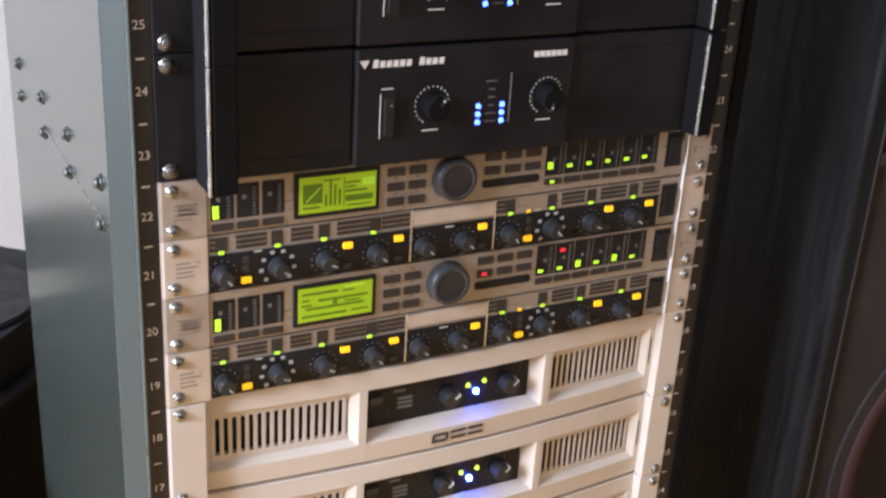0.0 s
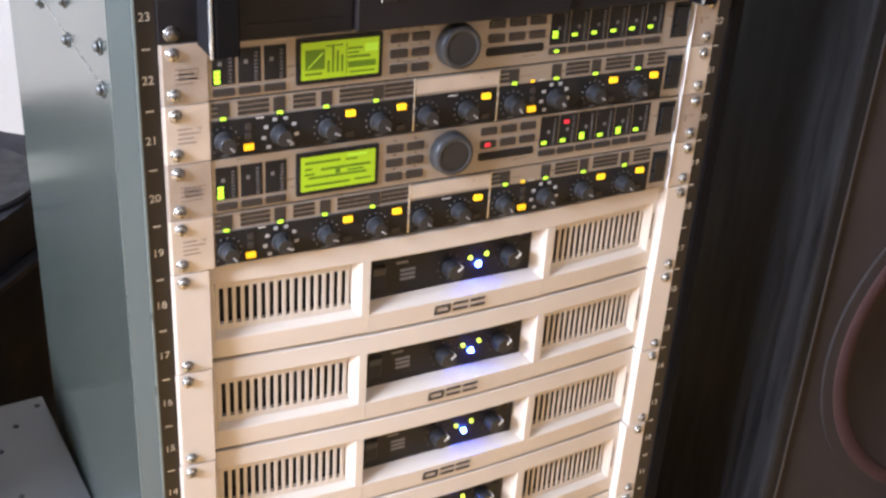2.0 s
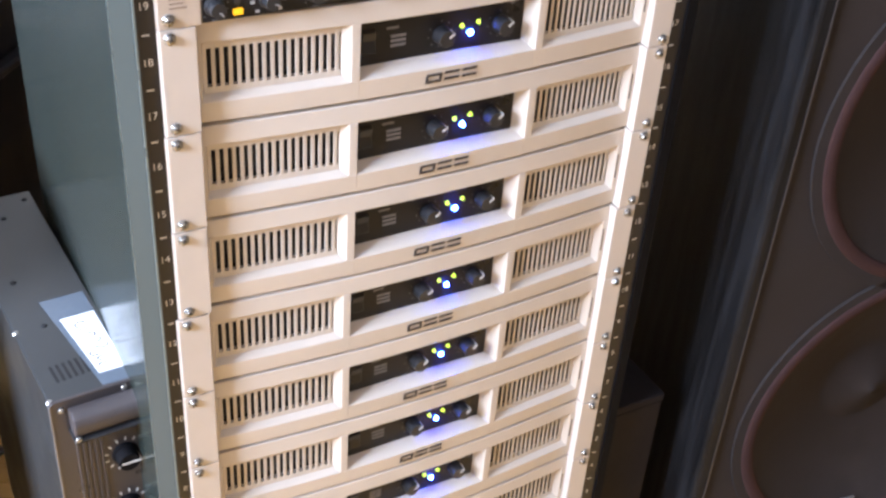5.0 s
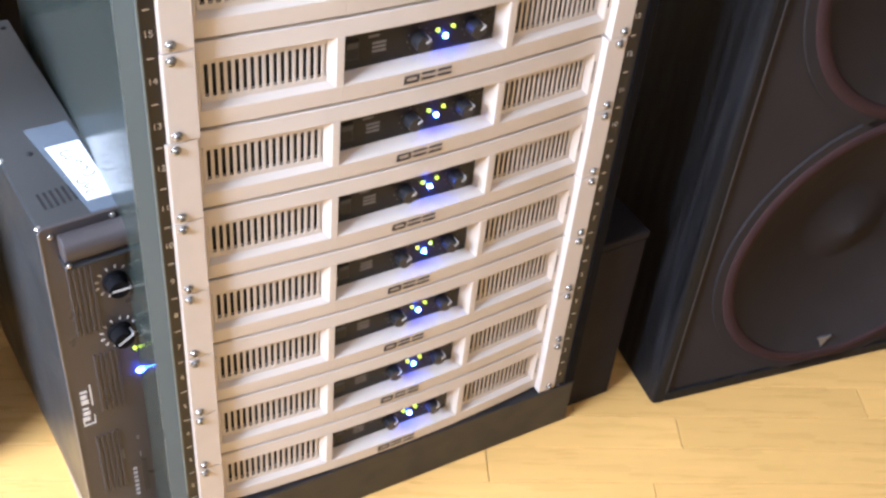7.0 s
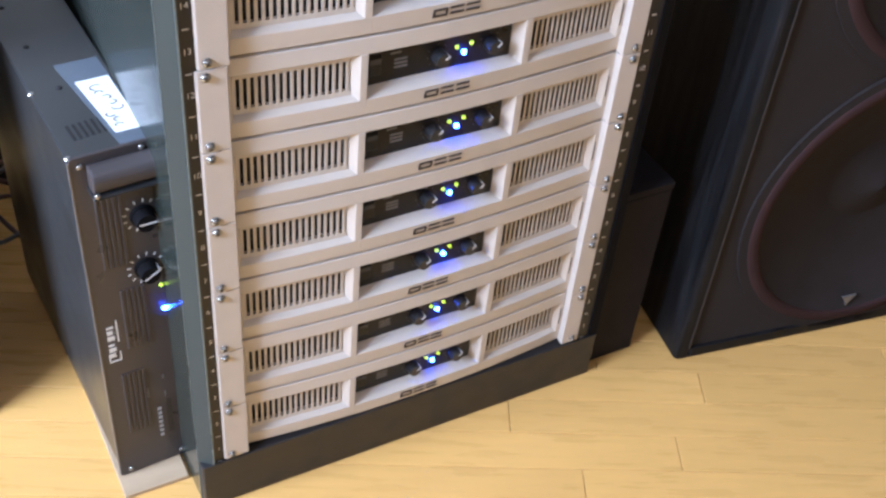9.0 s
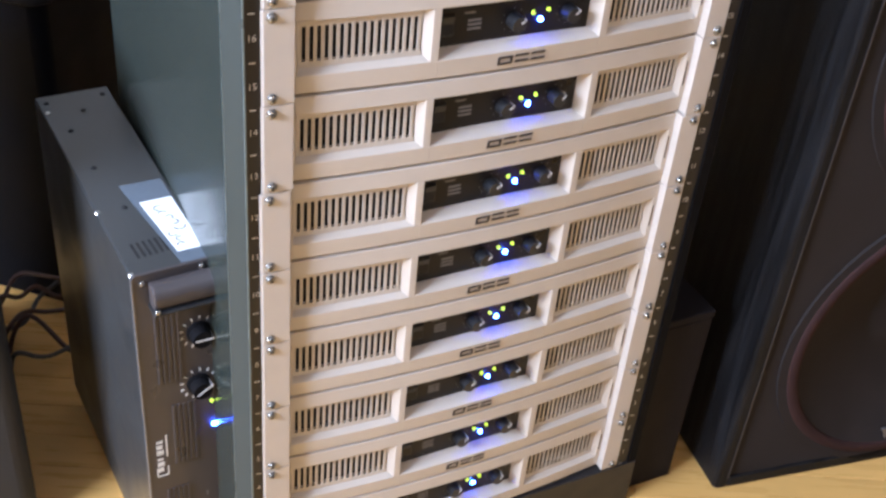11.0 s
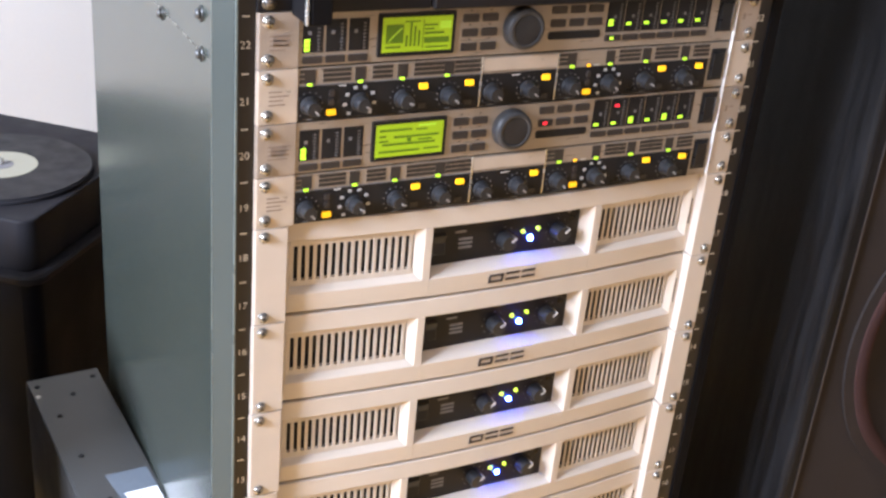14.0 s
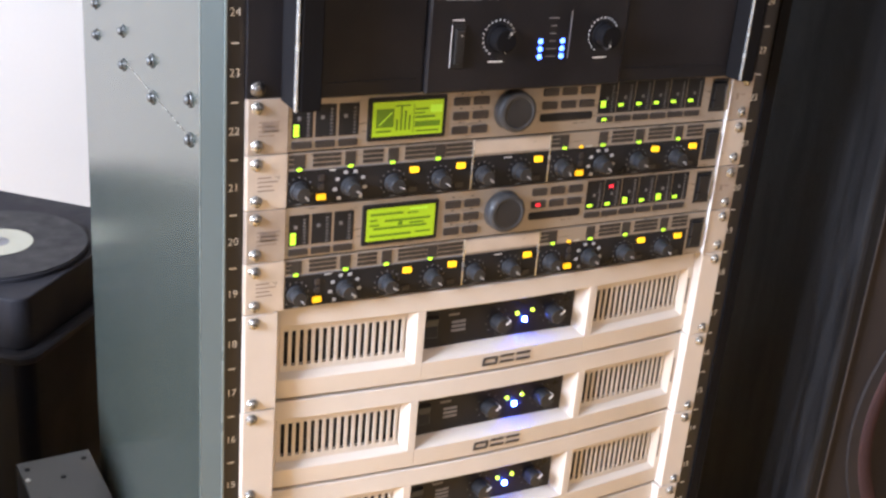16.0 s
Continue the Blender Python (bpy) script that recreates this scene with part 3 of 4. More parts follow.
    # Grey strip paints the glint on the rocker's edge.
    part("switch_painted_glint", Shape().box(0.4494, 0.4504, face - 0.0033, face - 0.0029, 0.0190, 0.0340), DIM_PRINT, a)
    screws(a, (0.0075, U - 0.0072))
    p = Shape()
    ear_print(p, 0.0150, 3 if reading else 5)
    p.box(0.0125, 0.0255, -0.0003, 0.0, 0.0180, 0.0260)
    part("ear_print", p, BROWN_PRINT, a)
    p2 = Shape()
    p2.box(0.4640, 0.4670, -0.0003, 0.0, 0.0200, 0.0260).box(0.4690, 0.4740, -0.0003, 0.0, 0.0240, 0.0250)
    part("ear_print", p2, BROWN_PRINT, a)
    return a


def knob_unit(seed):
    rng = random.Random(seed)
    a = thing("channel_processor", pose(0, 0, 0), "one-unit channel processor with ten black knobs and amber buttons", "processor", "channel processors")
    part("chassis", Shape().box(0.02, W - 0.02, 0.0045, 0.25, 0.001, U - 0.001), VOID, a)
    part("ear", Shape().along_z([(0.0, 0.0034), (0.0, 0.0020), (0.0017, 0.0), (0.0335, 0.0), (0.0335, 0.0034)], 0.0003, U - 0.0003), SILVER_EAR, a, "champagne mounting ear", bevel=0.0004)
    part("ear", Shape().along_z([(0.4575, 0.0), (W, 0.0), (W, 0.0034), (0.4575, 0.0034)], 0.0003, U - 0.0003), SILVER_EAR, a, bevel=0.0004)
    # Again a white strip for the lit inner edge of the ear.
    part("bright_edge", Shape().box(0.4564, 0.4573, -0.0012, 0.0034, 0.0003, U - 0.0003), PRINT, a, "inner ear edge whitened as if lit from the left")
    face = 0.0012
    part("faceplate", Shape().box(0.0337, 0.4557, face, 0.0044, 0.0008, U - 0.0008), SILVER, a, "champagne brushed front", bevel=0.0003)
    for x0, x1 in ((0.0345, 0.1945), (0.1962, 0.2690), (0.2706, 0.4335)):
        part("black_field", Shape().box(x0, x1, face - 0.0005, face + 0.001, 0.0012, 0.0292), PANEL_BLACK, a, "black printed knob field")
    for x in (0.1946, 0.2691):
        part("divider", Shape().box(x, x + 0.0014, face - 0.0008, face + 0.001, 0.0005, 0.0440), CHROME, a, "thin pale divider line")
    part("name_plate", Shape().box(0.1962, 0.2690, face - 0.0007, face + 0.001, 0.0315, 0.0425), SILVER_EAR, a, "pale title strip")
    for x0, x1 in ((0.0350, 0.0425), (0.0545, 0.0780), (0.0965, 0.1140), (0.1330, 0.1600), (0.1700, 0.1940), (0.2710, 0.2800), (0.3330, 0.3560), (0.3720, 0.3980), (0.4150, 0.4330)):
        for z in (0.0318, 0.0357, 0.0396):
            part("title_band", Shape().box(x0, x1, face - 0.0004, face + 0.001, z, z + 0.0029), DARK_BAND, a, "dark title stripe with unreadable print")
    for x in (0.0460, 0.0880, 0.1250, 0.1670, 0.2860, 0.3260, 0.3650, 0.4080):
        part("label_tab", Shape().box(x - 0.0045, x + 0.0045, face - 0.0005, face + 0.001, 0.0312, 0.0425), GREY_BUTTON, a)
    part("hairline", Shape().box(0.0345, 0.1945, face - 0.0008, face, 0.0293, 0.0300), DIM_PRINT, a)
    spots = Shape().box(-0.0019, 0.0019, -0.0008, 0.0, -0.0010, 0.0010).mesh("status_light", LED_GREEN)
    for x in (0.0455, 0.0882, 0.1245, 0.1650, 0.2865, 0.3262, 0.3645, 0.4078):
        part("status_light", spots, None, a, at=pose(x, face - 0.0006, 0.0306))
    part("status_light", Shape().box(-0.0016, 0.0016, -0.0008, 0.0, -0.0009, 0.0009), LED_AMBER, a, "", pose(0.3035, face - 0.0006, 0.0306))
    part("tiny_print", Shape().box(0.0680, 0.0740, face - 0.0008, face - 0.0004, 0.0278, 0.0286).box(0.3070, 0.3130, face - 0.0008, face - 0.0004, 0.0302, 0.0310).box(0.2250, 0.2330, face - 0.0008, face - 0.0004, 0.0262, 0.0270), PRINT, a)
    for i, x in enumerate((0.0460, 0.0885, 0.1260, 0.1680, 0.2085, 0.2440, 0.2860, 0.3265, 0.3650, 0.4080)):
        z = 0.0134
        marks = Shape()
        big = i in (1, 7)
        for k in range(8 if big else 11):
            t = radians(225 - 270 * k / (7 if big else 10))
            r, h = (0.0128, 0.0016) if big else (0.0108, 0.0006)
            if big:
                part("scale_dot", Shape().box(x + r * math.cos(t) - h, x + r * math.cos(t) + h, face - 0.0010, face - 0.0005, z + r * math.sin(t) - h * 0.8, z + r * math.sin(t) + h * 0.8), PALE_PRINT, a)
            else:
                marks.box(x + r * math.cos(t) - h, x + r * math.cos(t) + h, face - 0.0010, face - 0.0005, z + r * math.sin(t) - h * 0.8, z + r * math.sin(t) + h * 0.8)
        if not big:
            marks.box(x - 0.0024, x + 0.0024, face - 0.0008, face - 0.0005, 0.0014, 0.0024)
            part("dial_scale", marks, DIM_PRINT, a)
        knob(a, x, face - 0.0005, z, 0.0066, 0.0110, rng.choice((130, 120, 140, 115)), pointer=PALE_PRINT, skirt=0.0014)
    for x in (0.0640, 0.3045):
        for z in (0.0150, 0.0225):
            part("dull_button", Shape().along_y(rounded(-0.0022, 0.0022, -0.0028, 0.0028, 0.0012), -0.0012, 0.001), GREY_BUTTON, a, "", pose(x, face - 0.0004, z))
    lit = Shape().along_y(rounded(-0.0037, 0.0037, -0.0023, 0.0023, 0.0006), -0.0016, 0.001).mesh("lit_button", LED_AMBER)
    for x, z in ((0.0640, 0.0068), (0.1440, 0.0230), (0.1865, 0.0230), (0.2610, 0.0230), (0.3045, 0.0068), (0.3835, 0.0230), (0.4255, 0.0230)):
        part("lit_button", lit, None, a, "amber lit push button", pose(x, face - 0.0006, z))
        if z > 0.02:
            part("dull_button", Shape().along_y(rounded(-0.0034, 0.0034, -0.0022, 0.0022, 0.0006), -0.0010, 0.001), GREY_BUTTON, a, "", pose(x, face - 0.0004, 0.0060))
    part("power_switch", Shape().box(0.4362, 0.4530, face - 0.0004, face + 0.001, 0.0075, 0.0380).box(0.4385, 0.4508, face - 0.0026, face, 0.0110, 0.0345), BLACK, a, "black rocker switch", bevel=0.0003)
    for ob in a.children:
        if ob.name.split(".")[0] in ("knob", "lit_button", "dull_button", "status_light", "dial_scale", "scale_dot", "label_tab"):
            ob.matrix_basis = pose(-0.0022, 0, 0) @ ob.matrix_basis
    screws(a, (0.0075, U - 0.0072))
    p = Shape()
    ear_print(p, 0.0155, seed)
    part("ear_print", p, BROWN_PRINT, a)
    return a


display_unit("champagne signal processor with lime display showing a graph", True).matrix_basis = pose(0, 0, Z0 + 21 * U)
upper = knob_unit(7)
upper.matrix_basis = pose(0, 0, Z0 + 20 * U)
display_unit("champagne signal processor with lime display and one red light", False).matrix_basis = pose(0, 0, Z0 + 19 * U)
copy_thing(upper, pose(0, 0, Z0 + 18 * U))


# ---- black amplifiers at the top ----
def black_amplifier():
    H = 2 * U
    a = thing("black_amplifier", pose(0, 0, 0), "black two-unit power amplifier with two knobs and blue level lights", "amplifier", "black amplifiers")
    part("chassis", Shape().box(0.02, W - 0.02, 0.0045, 0.40, 0.001, H - 0.001), VOID, a)
    part("ear", Shape().box(0, 0.030, 0, 0.0034, 0.0004, H - 0.0004), CV_BLACK, a, "black mounting ear", bevel=0.0005)
    part("ear", Shape().box(W - 0.030, W, 0, 0.0034, 0.0004, H - 0.0004), CV_BLACK, a, bevel=0.0005)
    face = -0.012
    part("end_cap", Shape().along_z([(0.0265, 0.0), (0.0265, -0.030), (0.030, -0.0335), (0.046, -0.0335), (0.0515, face), (0.0515, 0.0)], -0.002, H - 0.002), CAP_SHADE_BLACK, a, "deep black end cap", bevel=0.0008)
    part("end_cap", Shape().along_z([(W - 0.0460, 0.0), (W - 0.0460, face), (W - 0.0440, -0.0300), (W - 0.030, -0.0300), (W - 0.0265, -0.027), (W - 0.0265, 0.0)], 0.0012, H - 0.0012), CAP_SHADE_BLACK, a, bevel=0.0008)
    # Bright strips put the bevel highlights of the end caps into shape and colour.
    part("bright_edge", Shape().box(0.0258, 0.0276, -0.0336, -0.030, -0.002, H - 0.003), CHROME, a, "thin bright strip standing for the glint on the bevel", bevel=0.0003)
    part("bright_edge", Shape().box(W - 0.0446, W - 0.0432, -0.0306, -0.0280, 0.002, H - 0.003), CHROME, a, bevel=0.0003)
    for x0, x1 in ((0.0515, 0.1375), (0.3200, W - 0.046)):
        part("front_panel", Shape().box(x0, x1, face, 0.003, 0.0012, H - 0.0012), CV_BLACK, a, "plain black side field", bevel=0.0012)
    part("control_field", Shape().box(0.1378, 0.3197, face - 0.0045, 0.003, 0.0012, H - 0.0012), CV_BLACK, a, "raised black control field", bevel=0.0016)
    for x0, x1 in ((0.060, 0.130), (0.330, 0.430)):
        for z in (0.0125, 0.0760):
            part("groove", Shape().box(x0, x1, face - 0.0006, face, z, z + 0.0007), PANEL_BLACK, a)
    f = face - 0.0045
    mark = Shape().along_y([(0.1400, 0.0800), (0.1475, 0.0800), (0.1438, 0.0742)], f - 0.0004, f)
    for i in range(11):
        if i != 6:
            x = 0.1500 + 0.0052 * i
            part("mark_block", Shape().along_y([(x, 0.0745), (x + 0.0040, 0.0745), (x + 0.0046, 0.0792 if i not in (0, 7) else 0.0802), (x + 0.0008, 0.0792 if i not in (0, 7) else 0.0802)], f - 0.0004, f), PRINT, a)
    part("maker_mark", mark, PRINT, a, "white maker's mark as plain blocks")
    mark2 = Shape()
    for i in range(6):
        mark2.box(0.2830 + 0.0050 * i, 0.2872 + 0.0050 * i, f - 0.0004, f, 0.0745, 0.0788)
    part("model_mark", mark2, PRINT, a)
    part("power_switch", Shape().box(0.1560, 0.1680, f - 0.0012, f, 0.0215, 0.0560).box(0.1590, 0.1665, f - 0.0040, f, 0.0250, 0.0520), BLACK, a, "black rocker switch", bevel=0.0004)
    part("switch_mark", Shape().box(0.1575, 0.1668, f - 0.0004, f, 0.0582, 0.0590).box(0.1562, 0.1566, f - 0.0015, f - 0.001, 0.0220, 0.0550).box(0.1636, 0.1644, f - 0.0043, f - 0.0038, 0.0470, 0.0478), PRINT, a)
    for x, z in ((0.1985, 0.0440), (0.2965, 0.0440)):
        dots = Shape()
        for k in range(21):
            t = radians(240 - 300 * k / 20)
            dots.box(x + 0.0140 * math.cos(t) - 0.00035, x + 0.0140 * math.cos(t) + 0.00035, f - 0.0004, f, z + 0.0140 * math.sin(t) - 0.0007, z + 0.0140 * math.sin(t) + 0.0007)
        dots.box(x - 0.0075, x + 0.0055, f - 0.0004, f, z - 0.0195, z - 0.0185)
        part("dial_scale", dots, PRINT, a)
        k = knob(a, x, f, z, 0.0100, 0.013, 30 if x < 0.25 else 190, pointer=KNOB, material=CAP_SHADE_BLACK, skirt=0.001, label="round black level knob")
        part("knob_dot", Shape().disc(0.0, -0.0131, 0.0068, 0.0009, 0.0004, 8), PRINT, k)
    lamp = Shape().disc(0, 0, 0, 0.0021, 0.0016, 12, 0.0014).mesh("level_light", LED_BLUE_CORE)
    for x in (0.2375, 0.2580):
        for k in range(3):
            part("level_light", lamp, None, a, "blue level light", pose(x, f, 0.0275 + 0.0062 * k))
    steps = Shape()
    for k in range(6):
        steps.box(0.2430 if k in (0, 1, 5) else 0.2455, 0.2525 if k in (0, 1, 5) else 0.2510, f - 0.0004, f, 0.0272 + 0.0062 * k, 0.0280 + 0.0062 * k)
    part("level_scale", steps, DIM_PRINT, a)
    part("groove_light", Shape().box(0.2640, 0.2648, f - 0.0005, f, 0.0260, 0.0640), DIM_PRINT, a)
    screws_black(a, (0.0075, H - 0.0075))
    return a


SCREW_DARK = Shape().disc(0, 0, 0, 0.0058, 0.0012, 16).disc(0, -0.0012, 0, 0.0042, 0.0020, 16, 0.003).mesh("screw", mat("blackened_screw", (0.16, 0.15, 0.14), 0.3, 0.8), 0, True)


def screws_black(parent, zs):
    for x in (0.0088, W - 0.0088):
        for z in zs:
            part("screw", SCREW_DARK, None, parent, "", pose(x, 0, z))


top_amp = black_amplifier()
top_amp.matrix_basis = pose(0, 0, Z0 + 22 * U)
copy_thing(top_amp, pose(0, 0, Z0 + 24 * U))


# ---- amplifier standing on its end beside the rack ----
SMALL_BOLT = Shape().disc(0, 0, 0, 0.0034, 0.0022, 14, 0.0022).mesh("handle_bolt", STEEL, 0, True)


def upright_amplifier():
    w, h = 0.0865, 0.4826
    a = thing("upright_amplifier", pose(0, 0, 0), "black two-unit amplifier standing on its end, lights on", "amplifier")
    part("chassis", Shape().box(0.0005, w - 0.0005, 0.0045, 0.378, 0.018, h - 0.003), AMP_BODY, a, "dark grey steel chassis", bevel=0.0012)
    part("front_panel", Shape().along_y(rounded(0, w, 0, h, 0.004), 0, 0.0044), AMP_FRONT, a, "black-brown brushed front panel", bevel=0.0008)
    part("bright_edge", Shape().box(-0.0008, 0.0008, -0.0008, 0.004, 0.004, h - 0.004), BADGE, a, "thin pale panel edge")
    part("handle", Shape().along_x([(0, -0.013), (-0.012, -0.014), (-0.019, -0.010), (-0.021, -0.004), (-0.021, 0.004), (-0.018, 0.010), (-0.008, 0.0135), (0, 0.013)], 0.0155, w - 0.0055), AMP_FRONT, a, "rounded black-brown carrying handle", pose(0, -0.0002, 0.4600), 0.0025, segments=2)
    part("handle_rim", Shape().along_x([(0, 0), (-0.0225, 0.001), (-0.0235, 0.0035), (-0.021, 0.0055), (0, 0.005)], 0.0140, w - 0.0045), BLACK, a, "darker lower rim of the handle", pose(0, -0.0002, 0.4425), 0.0008)
    for x, z, depth in ((0.0175, 0.4500, 0.022), (0.0100, 0.4720, 0.0), (0.0705, 0.4765, 0.0), (0.0805, 0.4740, 0.0), (0.0120, 0.0100, 0.0), (0.0760, 0.0100, 0.0)):
        part("handle_bolt", SMALL_BOLT, None, a, "", pose(x, -0.0002 - depth, z))
    ribs = Shape()
    for i in range(5):
        x = 0.018 + 0.0056 * i
        ribs.along_z([(x, 0), (x + 0.0008, -0.002), (x + 0.0028, -0.002), (x + 0.0036, 0)], 0.335, 0.438)
        ribs.along_z([(x + 0.012, 0), (x + 0.0128, -0.002), (x + 0.0148, -0.002), (x + 0.0156, 0)], 0.212, 0.300)
        ribs.along_z([(x, 0), (x + 0.0008, -0.002), (x + 0.0028, -0.002), (x + 0.0036, 0)], 0.075, 0.175)
    part("cooling_rib", ribs, AMP_FRONT, a, "raised cooling ribs")
    for x, z, turn in ((0.0636, 0.3930, 92), (0.0610, 0.3220, 60)):
        ticks = Shape()
        for k in range(13):
            t = radians(360 * k / 13)
            c, s = math.cos(t), math.sin(t)
            p = [(x + r * c - q * s, z + r * s + q * c) for r, q in ((0.0165, -0.0008), (0.0205, -0.0008), (0.0205, 0.0008), (0.0165, 0.0008))]
            ticks.along_y(p, -0.0005, 0)
        part("dial_scale", ticks, PRINT, a, "white tick marks round the knob")
        k = knob(a, x, 0, z, 0.0118, 0.016, turn, material=CAP_SHADE_BLACK, skirt=0.0015, label="round black level knob")
        part("pointer_line", Shape().box(-0.0009, 0.0009, -0.0164, -0.0158, -0.0080, 0.0108), PRINT, k)
    part("signal_light", Shape().disc(0, 0, 0, 0.0021, 0.002, 12, 0.0012), LED_LIME, a, "yellow signal light", pose(0.0745, 0, 0.2905))
    part("power_light", Shape().disc(0, 0, 0, 0.0026, 0.0026, 12, 0.0016), LED_BLUE, a, "blue power light", pose(0.0755, 0, 0.2555))
    logo = Shape()
    for i in range(6):
        logo.box(0.0100, 0.0165 + 0.0012 * (i % 2), -0.0005, 0, 0.2060 + 0.0088 * i, 0.2060 + 0.0088 * i + (0.0062, 0.0058, 0.0030)[i % 3])
    logo.box(0.0205, 0.0222, -0.0005, 0, 0.2280, 0.2600).box(0.0085, 0.0222, -0.0005, 0, 0.1985, 0.2003).box(0.0085, 0.0100, -0.0005, 0, 0.1985, 0.2120).box(0.0208, 0.0222, -0.0005, 0, 0.1985, 0.2120)
    part("maker_mark", logo, PRINT, a, "white upright maker's mark as plain blocks")
    t2 = Shape()
    for i in range(7):
        t2.box(0.0535, 0.0580, -0.0005, 0, 0.048 + 0.0078 * i, 0.0520 + 0.0078 * i)
    part("model_mark", t2, PALE_PRINT, a)
    part("name_strip", Shape().box(0.0640, 0.0705, -0.0006, 0, 0.050, 0.108), GREY_BUTTON, a)
    part("small_light", Shape().box(0.0440, 0.0465, -0.0008, 0, 0.122, 0.138).box(0.0640, 0.0655, -0.0008, 0, 0.115, 0.124).box(0.0630, 0.0655, -0.0008, 0, 0.146, 0.152), DIM_PRINT, a)
    top = h - 0.003
    slots = Shape()
    for i in range(9):
        slots.along_z([(0.016 + 0.0062 * i, 0.030 + 0.0005 * i), (0.0190 + 0.0062 * i, 0.030 + 0.0005 * i), (0.0180 + 0.0062 * i, 0.055 + 0.0005 * i), (0.0150 + 0.0062 * i, 0.055 + 0.0005 * i)], top - 0.001, top + 0.0004)
    part("vent_slot", slots, VOID, a, "black vent slots in the chassis")
    bolt = Shape().disc(0, 0, 0, 0.0034, 0.0014, 12, 0.0022)
    dark, bright = bolt.mesh("chassis_screw", VOID), bolt.mesh("chassis_screw", STEEL)
    for x, y, me in ((0.010, 0.360, dark), (0.076, 0.360, dark), (0.006, 0.338, bright), (0.020, 0.290, dark), (0.022, 0.205, dark), (0.002, 0.121, bright), (0.045, 0.330, dark), (0.030, 0.120, dark), (0.002, 0.007, bright)):
        part("chassis_screw", me, None, a, "", pose(x, y, top, -90, 0, 0))
    return a


amp = upright_amplifier()
AMP = pose(-0.1078, 0.0794, 0.0072, 0, 0, 3.4)
amp.matrix_basis = AMP
tagged(part("support_block", Shape().box(-0.112, -0.034, 0.050, 0.40, 0.0, 0.0068), PINE, bevel=0.001), "pale wooden board under the standing amplifier", "wood board")
sheet = thing("taped_label", AMP @ pose(0, 0, 0.4798), "white paper label under clear tape on the standing amplifier", "label")
part("tape", Shape().along_z([(0.0530, 0.007), (0.0845, 0.006), (0.0810, 0.159), (0.0355, 0.160)], 0.0001, 0.0004), TAPE, sheet, "clear sticky tape")
part("paper", Shape().along_z([(0.0555, 0.0255), (0.0818, 0.025), (0.0805, 0.121), (0.0463, 0.1215)], 0.0005, 0.0009), PAPER, sheet, "white paper slip with handwriting")
rng = random.Random(4)
for i in range(8):
    x, y = 0.066 + rng.uniform(-0.006, 0.006), 0.036 + 0.0098 * i
    r = rng.uniform(0.0030, 0.0052)
    pts = [(x + r * 1.3 * math.cos(t * 0.9 + i), y + r * math.sin(t * 0.9 + i)) for t in range(5)]
    stroke = Shape()
    for p, q in zip(pts, pts[1:]):
        d = Vector((q[0] - p[0], q[1] - p[1]))
        nrm = Vector((-d.y, d.x)).normalized() * 0.0008
        stroke.along_z([(p[0] + nrm.x, p[1] + nrm.y), (q[0] + nrm.x, q[1] + nrm.y), (q[0] - nrm.x, q[1] - nrm.y), (p[0] - nrm.x, p[1] - nrm.y)], 0.0009, 0.0011)
    part("pen_stroke", stroke, DARK_PRINT, sheet, "unreadable pen stroke")


# ---- loudspeakers ----
def woofer(parent, x, z, r):
    w = part("woofer", Shape().ring(0, 0, 0, r * 1.0, r * 1.06, 0.004, 64), CONE, parent, "large black woofer with a dark red surround", pose(x, 0.004, z))
    k = Shape()
    n = 64
    for rr, y in ((r * 0.93, 0.0), (r * 0.32, 0.055), (r * 0.28, 0.052), (0.002, 0.030)):
        k.v += [(rr * math.cos(2 * math.pi * i / n), y - 0.004, rr * math.sin(2 * math.pi * i / n)) for i in range(n)]
    for j in range(3):
        k.f += [(j * n + i, j * n + (i + 1) % n, (j + 1) * n + (i + 1) % n, (j + 1) * n + i) for i in range(n)]
    part("cone", k, CONE, w, smooth=True)
    part("surround", Shape().ring(0, 0.0, 0, r * 0.92, r * 1.0, 0.006, 64), RED_RING, w, "dark red rubber surround", bevel=0.002, smooth=True)


